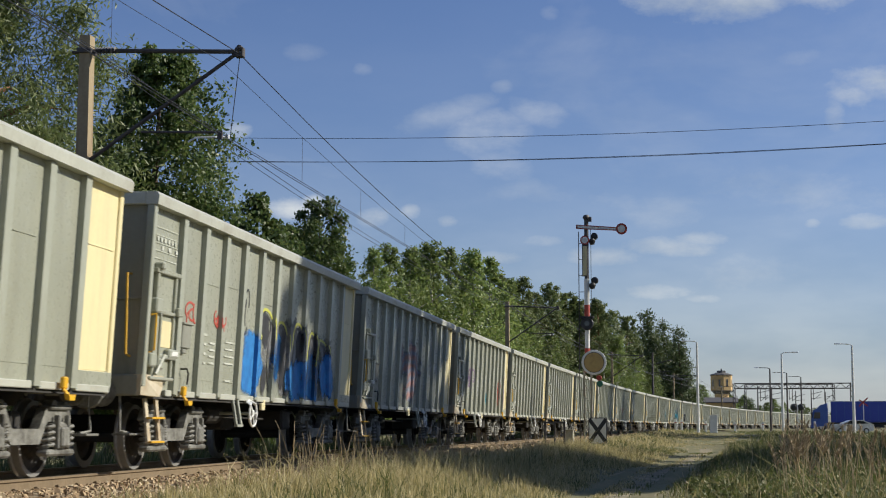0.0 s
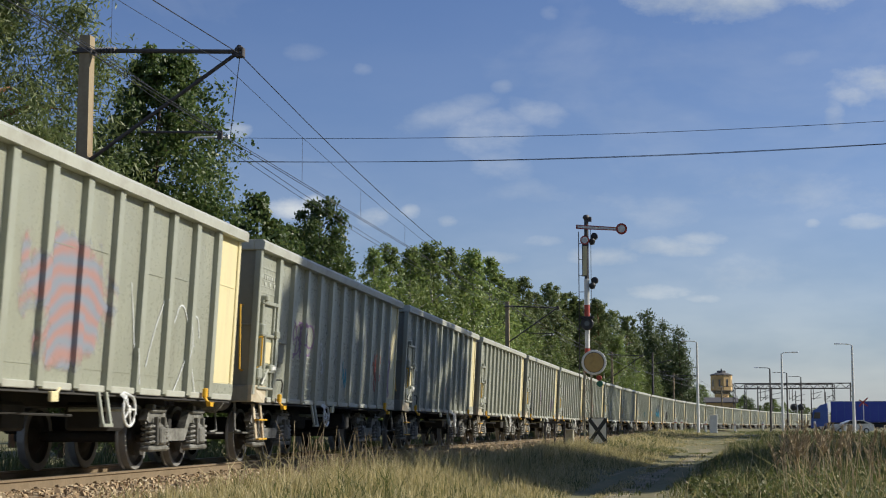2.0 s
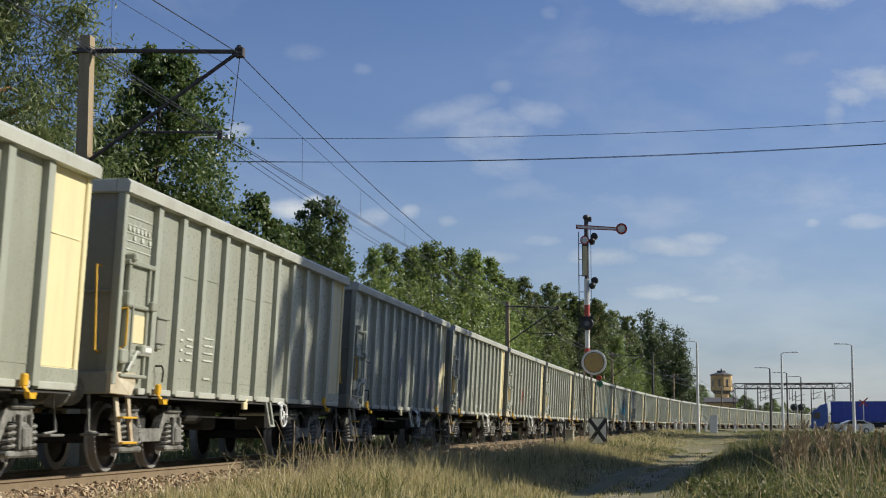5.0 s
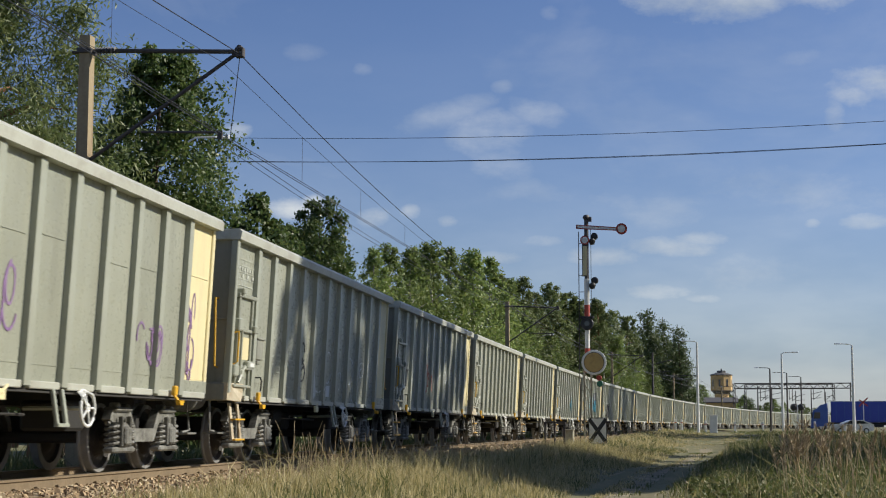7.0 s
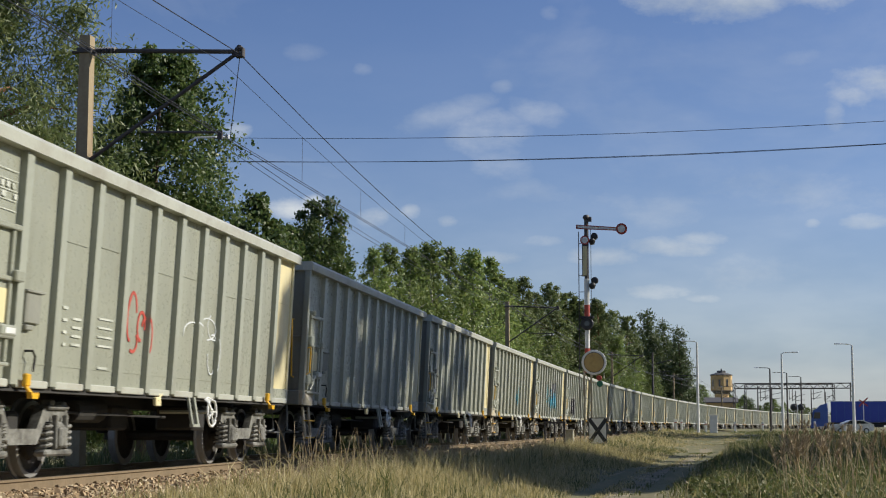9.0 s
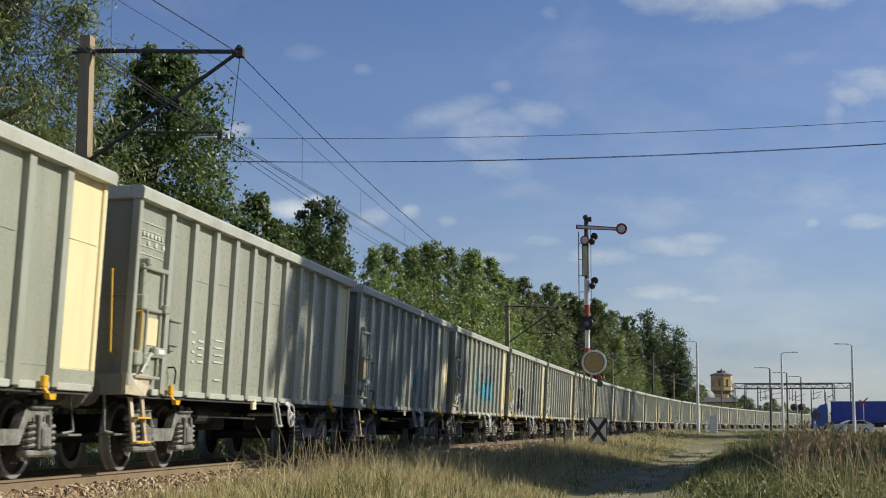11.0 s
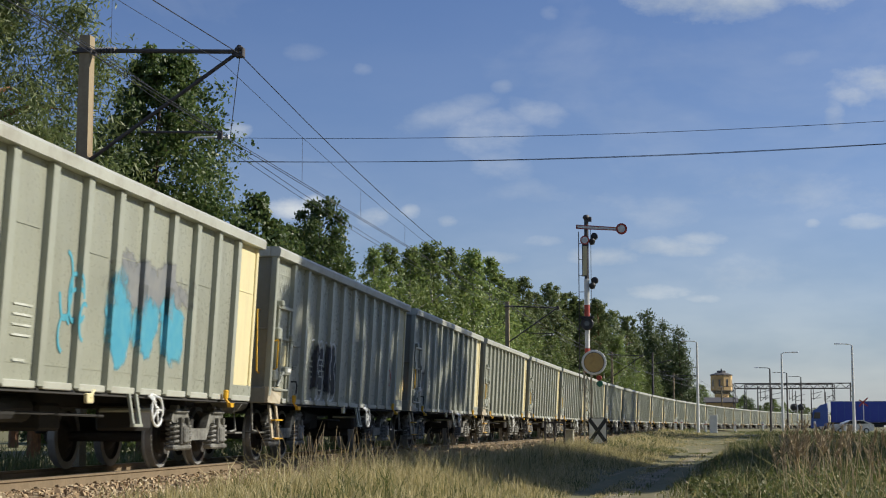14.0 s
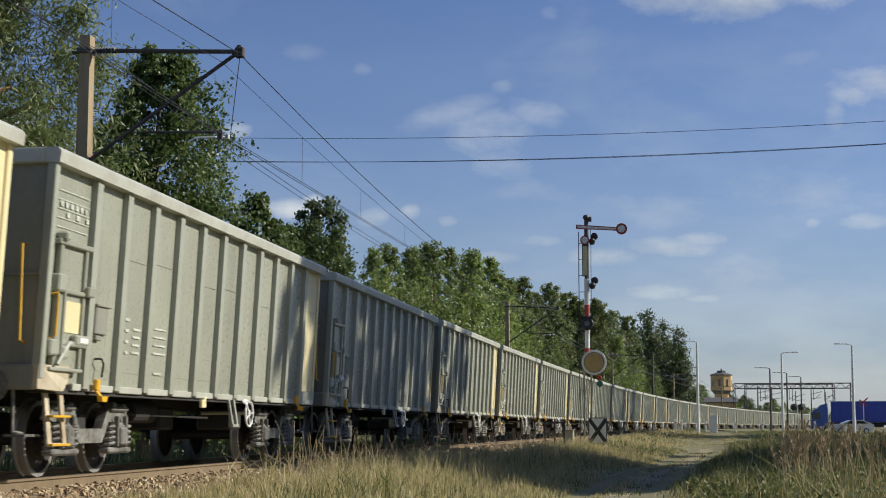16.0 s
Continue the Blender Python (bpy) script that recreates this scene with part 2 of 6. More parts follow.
M["beam"] = material("rusty_beam_paint", (0.55, 0.49, 0.36), 0.6, 0, (0.34, 0.26, 0.15), 9, 1.5, 0.7, 0.1, (0.24, 0.12, 0.05), 0.6)
M["yellow"] = material("yellow_paint", (0.75, 0.42, 0.02), 0.45, 0, (0.6, 0.32, 0.02), 20, 3, 0.5, 0.05, (0.2, 0.12, 0.05), 0.4)
M["white"] = material("white_paint", (0.80, 0.80, 0.77), 0.5, 0, (0.62, 0.62, 0.58), 20, 2, 0.5, 0.04, (0.4, 0.36, 0.3), 0.3)
M["bogie"] = material("dirty_bogie_steel", (0.27, 0.265, 0.235), 0.6, 0.1, (0.085, 0.08, 0.065), 16, 3, 0.85, 0.25, (0.035, 0.03, 0.022), 0.8)
M["under"] = material("underframe_black", (0.02, 0.019, 0.017), 0.85, 0.0, (0.035, 0.03, 0.025), 16, 2, 0.6, 0.15)
M["wheel"] = material("wheel_steel", (0.04, 0.035, 0.03), 0.7, 0.1, (0.04, 0.03, 0.025), 16, 3, 0.6, 0.1)
M["tread"] = material("worn_wheel_rim", (0.34, 0.33, 0.31), 0.45, 0.3, (0.20, 0.19, 0.18), 30, 4, 0.6, 0.05)
M["rail"] = material("rusty_rail", (0.215, 0.155, 0.09), 0.75, 0.0, (0.14, 0.10, 0.055), 25, 2.5, 0.7, 0.15)
M["railhead"] = material("polished_railhead", (0.34, 0.28, 0.21), 0.35, 0.7, (0.28, 0.20, 0.14), 30, 2, 0.6, 0.05)
M["sleeper"] = material("old_timber_sleeper", (0.13, 0.10, 0.075), 0.85, 0, (0.07, 0.055, 0.045), 18, 4, 0.8, 0.4)
M["ballast"] = material("ballast_bed", (0.33, 0.25, 0.15), 0.9, 0, (0.19, 0.14, 0.085), 40, 6, 0.9, 0.8)
M["stone"] = material("ballast_stone", (0.40, 0.30, 0.19), 0.85, 0, (0.24, 0.175, 0.11), 30, 5, 0.6, 0.3, island=[(0.0, (0.15, 0.10, 0.055)), (0.35, (0.36, 0.24, 0.13)), (0.7, (0.50, 0.37, 0.21)), (1.0, (0.66, 0.55, 0.37))])
M["soil"] = material("grassy_ground", (0.19, 0.165, 0.075), 0.95, 0, (0.10, 0.115, 0.04), 9, 0.4, 0.9, 0.5, (0.26, 0.22, 0.12), 0.6)
M["sand"] = material("sandy_track", (0.36, 0.30, 0.19), 0.95, 0, (0.18, 0.155, 0.095), 10, 0.8, 0.9, 0.6, (0.10, 0.105, 0.045), 0.85)
M["asphalt"] = material("worn_asphalt", (0.055, 0.055, 0.058), 0.85, 0, (0.08, 0.08, 0.08), 30, 1, 0.6, 0.2)
M["concrete"] = material("aged_concrete", (0.38, 0.30, 0.18), 0.85, 0, (0.27, 0.20, 0.12), 14, 1.2, 0.7, 0.2, (0.19, 0.12, 0.07), 0.5, streak=True)
M["steel"] = material("dark_rusty_steel", (0.085, 0.077, 0.075), 0.6, 0.2, (0.055, 0.045, 0.042), 20, 3, 0.6, 0.1)
M["wire"] = material("dark_wire", (0.05, 0.05, 0.055), 0.5, 0.5, (0.03, 0.03, 0.03), 20, 3, 0.3, 0.0)
M["galv"] = material("galvanised_steel", (0.74, 0.75, 0.76), 0.45, 0.1, (0.48, 0.50, 0.52), 20, 2, 0.5, 0.04)
M["red"] = material("faded_red_paint", (0.46, 0.06, 0.035), 0.55, 0, (0.30, 0.045, 0.03), 15, 3, 0.6, 0.05, (0.12, 0.05, 0.04), 0.4)
M["black"] = material("black_paint", (0.018, 0.018, 0.02), 0.5, 0, (0.035, 0.035, 0.035), 15, 3, 0.5, 0.05)
M["ochre"] = material("ochre_disc_paint", (0.52, 0.36, 0.13), 0.55, 0, (0.42, 0.27, 0.09), 10, 3, 0.6, 0.05, (0.25, 0.17, 0.08), 0.5)
M["green_lens"] = material("green_signal_glass", (0.02, 0.16, 0.09), 0.2, 0, (0.01, 0.1, 0.06), 10, 3, 0.3, 0.0)
M["mast"] = material("weathered_mast_paint", (0.42, 0.40, 0.32), 0.6, 0, (0.25, 0.22, 0.15), 15, 2, 0.8, 0.1, (0.16, 0.10, 0.06), 0.6)
M["blue"] = material("blue_truck_tarpaulin", (0.055, 0.085, 0.42), 0.5, 0, (0.04, 0.06, 0.32), 6, 0.5, 0.5, 0.15)
M["bluecab"] = material("blue_cab_paint", (0.07, 0.14, 0.42), 0.3, 0, (0.05, 0.10, 0.33), 12, 1, 0.4, 0.02)
M["silver"] = material("silver_car_paint", (0.72, 0.73, 0.75), 0.25, 0.3, (0.62, 0.63, 0.65), 20, 2, 0.3, 0.0)
M["glass"] = material("dark_window_glass", (0.02, 0.025, 0.03), 0.08, 0, (0.03, 0.035, 0.04), 10, 2, 0.3, 0.0, spec=0.8)
M["rubber"] = material("black_rubber", (0.02, 0.02, 0.02), 0.85, 0, (0.03, 0.03, 0.03), 20, 3, 0.4, 0.1)
M["plaster"] = material("yellow_ochre_plaster", (0.62, 0.42, 0.19), 0.85, 0, (0.5, 0.33, 0.15), 3, 0.3, 0.6, 0.1, (0.3, 0.2, 0.1), 0.4)
M["roof"] = material("grey_roof_sheet", (0.13, 0.12, 0.115), 0.7, 0, (0.09, 0.085, 0.08), 4, 0.4, 0.5, 0.1)
M["faint"] = material("faded_lettering_paint", (0.62, 0.63, 0.56), 0.6, 0, (0.35, 0.365, 0.29), 25, 6, 0.8, 0.0)
M["bark"] = material("grey_brown_bark", (0.13, 0.095, 0.07), 0.9, 0, (0.07, 0.05, 0.035), 12, 3, 0.8, 0.6)
M["pinebark"] = material("orange_pine_bark", (0.26, 0.13, 0.065), 0.9, 0, (0.13, 0.07, 0.04), 12, 3, 0.8, 0.6)
M["birchbark"] = material("white_birch_bark", (0.50, 0.47, 0.42), 0.8, 0, (0.10, 0.09, 0.08), 12, 3, 0.8, 0.3)
M["oakleaf"] = material("oak_leaves", (0.085, 0.125, 0.035), 0.45, 0, (0.055, 0.09, 0.026), 3, 0.4, 0.6, 0, island=[(0, (0.06, 0.105, 0.028)), (0.6, (0.115, 0.17, 0.048)), (1, (0.20, 0.225, 0.075))], trans=0.45, obj_random=0.15)
M["birchleaf"] = material("birch_leaves", (0.20, 0.265, 0.075), 0.5, 0, (0.15, 0.22, 0.06), 3, 0.3, 0.6, 0, island=[(0, (0.13, 0.19, 0.05)), (0.6, (0.21, 0.275, 0.08)), (1, (0.33, 0.35, 0.11))], trans=0.45, obj_random=0.2)
M["needles"] = material("pine_needles", (0.17, 0.215, 0.07), 0.5, 0, (0.10, 0.135, 0.045), 3, 0.4, 0.6, 0, island=[(0, (0.08, 0.115, 0.035)), (0.6, (0.16, 0.20, 0.065)), (1, (0.27, 0.28, 0.11))], trans=0.38, obj_random=0.15)
M["spruce"] = material("dark_spruce_needles", (0.10, 0.14, 0.055), 0.5, 0, (0.07, 0.105, 0.045), 3, 0.4, 0.6, 0, island=[(0, (0.055, 0.09, 0.034)), (1, (0.16, 0.19, 0.075))], trans=0.34, obj_random=0.15)
M["dry"] = material("dry_grass", (0.50, 0.41, 0.21), 0.7, 0, (0.36, 0.30, 0.14), 2, 0.35, 0.6, 0, island=[(0, (0.24, 0.23, 0.08)), (0.35, (0.44, 0.37, 0.17)), (0.75, (0.62, 0.52, 0.29)), (1, (0.74, 0.65, 0.42))], trans=0.4)
M["weed"] = material("green_weeds", (0.12, 0.145, 0.045), 0.6, 0, (0.08, 0.105, 0.03), 2, 0.35, 0.6, 0, island=[(0, (0.065, 0.09, 0.025)), (0.5, (0.13, 0.155, 0.045)), (0.85, (0.24, 0.22, 0.09)), (1, (0.44, 0.36, 0.18))], trans=0.38)
M["plume"] = material("straw_plumes", (0.48, 0.38, 0.24), 0.8, 0, (0.36, 0.27, 0.16), 20, 3, 0.6, 0, trans=0.3)
M["graf_teal"] = material("teal_spray_paint", (0.06, 0.34, 0.46), 0.5, 0, (0.12, 0.36, 0.42), 6, 2, 0.7, 0)
M["graf_black"] = material("black_spray_paint", (0.03, 0.03, 0.035), 0.5, 0, (0.06, 0.06, 0.06), 6, 2, 0.5, 0)
M["graf_white"] = material("white_spray_paint", (0.72, 0.74, 0.74), 0.5, 0, (0.55, 0.57, 0.57), 6, 2, 0.5, 0)
M["graf_red"] = material("red_spray_paint", (0.50, 0.07, 0.05), 0.5, 0, (0.45, 0.12, 0.08), 6, 2, 0.5, 0)
M["graf_purple"] = material("purple_spray_paint", (0.24, 0.14, 0.30), 0.5, 0, (0.3, 0.2, 0.32), 6, 2, 0.5, 0)
M["graf_yellow"] = material("yellow_spray_paint", (0.55, 0.55, 0.08), 0.5, 0, (0.5, 0.5, 0.15), 6, 2, 0.5, 0)

# ---------------------------------------------------------------- the lie of the land
RAIL_Z, TRACK_Y, CURVE_S, CURVE_R = 0.75, 8.35, 31.0, 1670.0


def track(s, off=0.0):
    """Place and heading on the track at s metres; off: metres to its left side."""
    if s <= CURVE_S:
        return s, TRACK_Y + off, 0.0
    a = (s - CURVE_S) / CURVE_R
    return CURVE_S + (CURVE_R + off) * sin(a), TRACK_Y - CURVE_R + (CURVE_R + off) * cos(a), -a


def smooth(a, b, x):
    t = np.clip((np.asarray(x, float) - a) / (b - a), 0, 1)
    return t * t * (3 - 2 * t)


def track_y(x):
    return TRACK_Y - np.where(np.asarray(x) > CURVE_S, (np.maximum(np.asarray(x, float), CURVE_S) - CURVE_S) ** 2 / (2 * CURVE_R), 0)


def path_y(x):
    """Middle of the dirt track."""
    return 1.15 - 0.040 * (np.asarray(x, float) - 22) + 0.25 * np.sin((np.asarray(x, float) - 20) * 0.09)


def ground(x, y):
    x, y = np.asarray(x, float), np.asarray(y, float)
    z = 0.22 + 0.50 * smooth(60, 175, x) * smooth(-26, -10, y - track_y(x) + 8.35) + 0.05 * np.sin(x * 0.31 + y * 0.5) + 0.04 * np.sin(y * 0.9 - x * 0.17)
    d = np.abs(y - track_y(x))
    z = z + 0.22 * smooth(6.0, 3.4, d)                       # the foot of the ballast
    z = np.where(d < 1.7, np.minimum(z, 0.40), z)
    p = np.abs(y - path_y(x))
    return z - 0.10 * smooth(1.5, 0.6, p) * smooth(110, 90, x)


def make_ground():
    ax = np.unique(np.concatenate([[-1500, -600, -200, -80, -30], np.linspace(-10, 130, 141), np.linspace(132, 320, 48), np.linspace(340, 700, 19), [900, 1300, 2000, 3000, 4500]]))
    ay = np.unique(np.concatenate([[-3000, -1500, -700, -350, -200, -120], np.linspace(-90, -22, 35), np.linspace(-20, 24, 89), np.linspace(26, 80, 28), [110, 160, 240, 400, 800, 1600, 3000]]))
    gx, gy = np.meshgrid(ax, ay, indexing="ij")
    v = np.stack([gx, gy, ground(gx, gy)], -1).reshape(-1, 3)
    i, j = np.meshgrid(np.arange(len(ax) - 1), np.arange(len(ay) - 1), indexing="ij")
    a = (i * len(ay) + j).ravel()
    f = np.stack([a, a + len(ay), a + len(ay) + 1, a + 1], 1)
    return tagged(part("ground", raw_mesh("ground", v, f, True), M["soil"]), "grassy sandy ground reaching to the woods", "ground", kind="structure")


make_ground()


def strip(name, centre, half, z_of, mat, label, x0, x1, n, cross=7):
    """A strip of ground along x, laid over the ground sheet."""
    xs, ts = np.linspace(x0, x1, n), np.linspace(-1, 1, cross)
    gx, gt = np.meshgrid(xs, ts, indexing="ij")
    gy = centre(gx) + gt * half(gx)
    v = np.stack([gx, gy, z_of(gx, gy, gt)], -1).reshape(-1, 3)
    i, j = np.meshgrid(np.arange(n - 1), np.arange(cross - 1), indexing="ij")
    a = (i * cross + j).ravel()
    f = np.stack([a, a + cross, a + cross + 1, a + 1], 1)
    return tagged(part(name, raw_mesh(name, v, f, True), mat), label, name.replace("_", " "), kind="structure")


strip("dirt_track", path_y, lambda x: 0.95 + 0.15 * np.sin(x * 0.4), lambda x, y, t: ground(x, y) + 0.012 - 0.05 * np.exp(-((np.abs(t) - 0.55) / 0.2) ** 2) - 0.04 * (np.abs(t) > 0.98), M["sand"], "sandy two-rut dirt track through grass", 14, 84, 110, 17)


# ---------------------------------------------------------------- railway track
def make_track():
    bed = Mesh()
    ss = [-12 + 4 * i for i in range(170)]
    prof = [(-3.1, 0.30), (-1.75, 0.56), (-1.3, 0.60), (1.3, 0.60), (1.75, 0.56), (3.1, 0.30), (3.1, -0.1), (-3.1, -0.1)]
    vs, fs = [], []
    for s in ss:
        for o, z in prof:
            x, y, _ = track(s, o)
            vs.append((x, y, z + (0.28 * float(smooth(60, 175, x)) if 0.2 < z < 0.5 else 0)))
    n = len(prof)
    for i in range(len(ss) - 1):
        for k in range(n):
            fs.append((i * n + k, i * n + (k + 1) % n, (i + 1) * n + (k + 1) % n, (i + 1) * n + k))
    bed.add(vs, fs)
    tagged(part("ballast_bed", bed, M["ballast"]), "brown gravel ballast bed under the railway track", "ballast", kind="structure")
    line = tagged(empty("railway_track"), "rusty steel rails on old timber sleepers", "railway track", kind="structure")
    foot = [(-0.07, -0.17), (0.07, -0.17), (0.07, -0.155), (0.012, -0.13), (0.012, -0.045), (0.036, -0.03), (0.036, -0.004), (0.028, 0.0), (-0.028, 0.0), (-0.036, -0.004), (-0.036, -0.03), (-0.012, -0.045), (-0.012, -0.13), (-0.07, -0.155)]
    for side in (-1, 1):
        me = Mesh()
        vs, fs, n = [], [], len(foot)
        for s in ss:
            for o, z in foot:
                x, y, _ = track(s, side * 0.753 + o)
                vs.append((x, y, RAIL_Z + z))
        for i in range(len(ss) - 1):
            for k in range(n):
                fs.append((i * n + k, i * n + (k + 1) % n, (i + 1) * n + (k + 1) % n, (i + 1) * n + k))
        me.add(vs, fs)
        rail = part("rail", me, M["rail"], line, "rusty rail with worn bright head")
        head = rail.data
        head.materials.append(M["railhead"])
        for p in head.polygons:
            if p.center.z > RAIL_Z - 0.003:
                p.material_index = 1
    sl = Mesh().box(-0.13, 0.13, -1.3, 1.3, -0.33, -0.172, 0.02).data("sleeper")
    sl.materials.append(M["sleeper"])
    clip = Mesh().box(-0.05, 0.05, -0.05, 0.03, -0.172, -0.14, 0.008).tube([(0, -0.02, -0.17), (0, -0.02, -0.10)], 0.016, 6).box(-0.03, 0.03, -0.045, 0.005, -0.125, -0.105, 0.004).data("rail_clip")
    clip.materials.append(M["rail"])
    for i in range(130):
        s = 8 + 0.62 * i
        x, y, a = track(s)
        part("sleeper", sl, None, line, at=Matrix.Translation((x, y, RAIL_Z)) @ Matrix.Rotation(a + random.uniform(-0.01, 0.01), 4, "Z"))
        if s < 48:
            x, y, a = track(s, -0.83)
            part("rail_clip", clip, None, line, at=Matrix.Translation((x, y, RAIL_Z)) @ Matrix.Rotation(a, 4, "Z"))


make_track()


def make_stones():
    rng = np.random.default_rng(4)
    n = 11000
    x = 13 + (rng.random(n) ** 1.5) * 45
    n2 = 2500
    x = np.concatenate([x, rng.uniform(50, 130, n2)])
    n += n2
    off = rng.uniform(-3.15, -0.9, n)
    y = track_y(x) + off
    z = np.interp(off, [-3.1, -1.75, -1.3], [0.30, 0.56, 0.60]) + 0.28 * smooth(60, 175, x) * (off < -1.75)
    base = np.array([(-1, -1, -1), (1, -1, -1), (1, 1, -1), (-1, 1, -1), (-.7, -.7, 1), (.7, -.7, 1), (.7, .7, 1), (-.7, .7, 1)], float)
    faces = np.array([(0, 1, 5, 4), (1, 2, 6, 5), (2, 3, 7, 6), (3, 0, 4, 7), (4, 5, 6, 7)])
    size = rng.uniform(0.014, 0.034, (n, 1, 1)) * np.where(x > 50, 1.6, 1)[:, None, None]
    v = base[None] * rng.uniform(0.6, 1.3, (n, 8, 3)) * size
    a = rng.uniform(0, 6.28, n)
    tl = rng.uniform(-0.5, 0.5, n)
    ca, sa, ct, st = np.cos(a)[:, None], np.sin(a)[:, None], np.cos(tl)[:, None], np.sin(tl)[:, None]
    vx, vz = v[..., 0] * ct - v[..., 2] * st, v[..., 0] * st + v[..., 2] * ct
    vx, vy = vx * ca - v[..., 1] * sa, vx * sa + v[..., 1] * ca
    w = np.stack([vx + x[:, None], vy + y[:, None], vz + z[:, None] + 0.008], -1).reshape(-1, 3)
    f = (faces[None] + (np.arange(n) * 8)[:, None, None]).reshape(-1, 4)
    tagged(part("ballast_stones", raw_mesh("ballast_stones", w, f), M["stone"]), "loose brown and grey crushed ballast stones", "ballast stones", kind="stuff")


make_stones()

# ---------------------------------------------------------------- freight wagon
LEN, HALF, Z0, Z1 = 13.05, 1.50, 1.03, 3.70
RIBS = [-5.15 + 1.04 * i for i in range(11)]


def ring(m, c, axis, R, r, n=20, k=6):
    pts = []
    for i in range(n + 1):
        w = 2 * pi * i / n
        pts.append((c[0] + R * cos(w), c[1], c[2] + R * sin(w)) if axis == "y" else (c[0], c[1] + R * cos(w), c[2] + R * sin(w)))
    return m.tube(pts, r, k, False)


LEAN = -0.052


def lean_sides(me):
    """The wagon's side walls stand a little further out towards the top."""
    for v in me.vertices:
        if abs(v.co.y) > 1.3 and v.co.z > 1.0:
            v.co.y -= LEAN * (v.co.z - 2.35) * (1 if v.co.y > 0 else -1)


def make_bogie(parent, x):
    bogie = part("bogie", Mesh().box(-0.16, 0.16, -0.95, 0.95, 0.45, 0.78, 0.03).box(-1.2, 1.2, 0.93, 1.07, 0.50, 0.80, 0.03), M["under"], parent, at=pose(x, 0, 0))
    frame_mesh = Mesh()
    y0, y1 = -1.08, -0.96
    frame_mesh.prism([(-1.30, 0.70), (-1.22, 0.82), (-0.55, 0.82), (-0.36, 0.58), (0.36, 0.58), (0.55, 0.82), (1.22, 0.82), (1.30, 0.70), (1.20, 0.66), (0.60, 0.66), (0.38, 0.40), (-0.38, 0.40), (-0.60, 0.66), (-1.20, 0.66)], "y", y0, y1)
    for cx in (-0.9, 0.9):
        frame_mesh.box(cx - 0.30, cx + 0.30, -1.13, -0.94, 0.80, 0.86, 0.02).box(cx - 0.22, cx - 0.12, -1.12, -0.98, 0.84, 0.92, 0.02).box(cx + 0.10, cx + 0.24, -1.12, -0.98, 0.84, 0.90, 0.02)
    part("side_frame", frame_mesh, M["bogie"], bogie, "dusty grey cast bogie side frame")
    for cx in (-0.9, 0.9):
        box = Mesh().box(cx - 0.15, cx + 0.15, -1.16, -0.95, 0.33, 0.66, 0.05).box(cx - 0.11, cx + 0.11, -1.20, -1.15, 0.36, 0.60, 0.04).box(cx - 0.40, cx + 0.40, -1.14, -0.98, 0.26, 0.34, 0.025)
        box.box(cx - 0.17, cx - 0.13, -1.17, -1.10, 0.34, 0.74, 0.012).box(cx + 0.13, cx + 0.17, -1.17, -1.10, 0.34, 0.74, 0.012)
        part("axle_box", box, M["bogie"], bogie)
        for dx in (-0.28, 0.28):
            sp = Mesh()
            pts = [(cx + dx + 0.085 * cos(w), -1.06 + 0.085 * sin(w), 0.34 + 0.32 * w / (2 * pi * 4.5)) for w in np.linspace(0, 2 * pi * 4.5, 46)]
            sp.tube(pts, 0.022, 5)
            part("spring", sp, M["bogie"], bogie)
        ws = Mesh()
        for sy in (-1, 1):
            ws.lathe([(sy * 0.80, 0.10), (sy * 0.80, 0.22), (sy * 0.745, 0.25), (sy * 0.745, 0.36), (sy * 0.79, 0.40), (sy * 0.79, 0.455), (sy * 0.70, 0.46), (sy * 0.685, 0.487), (sy * 0.66, 0.487), (sy * 0.66, 0.38), (sy * 0.71, 0.35), (sy * 0.71, 0.24), (sy * 0.62, 0.12)], (0, 0, 0), "y", 22)
        ws.tube([(0, -1.0, 0), (0, 1.0, 0)], 0.08, 10)
        wheel = part("wheelset", ws, M["wheel"], bogie, at=pose(cx, 0, 0.46))
        wheel.data.materials.append(M["tread"])
        for p in wheel.data.polygons:
            r = sqrt(p.center.x ** 2 + p.center.z ** 2)
            if r > 0.41:
                p.material_index = 1
    return bogie


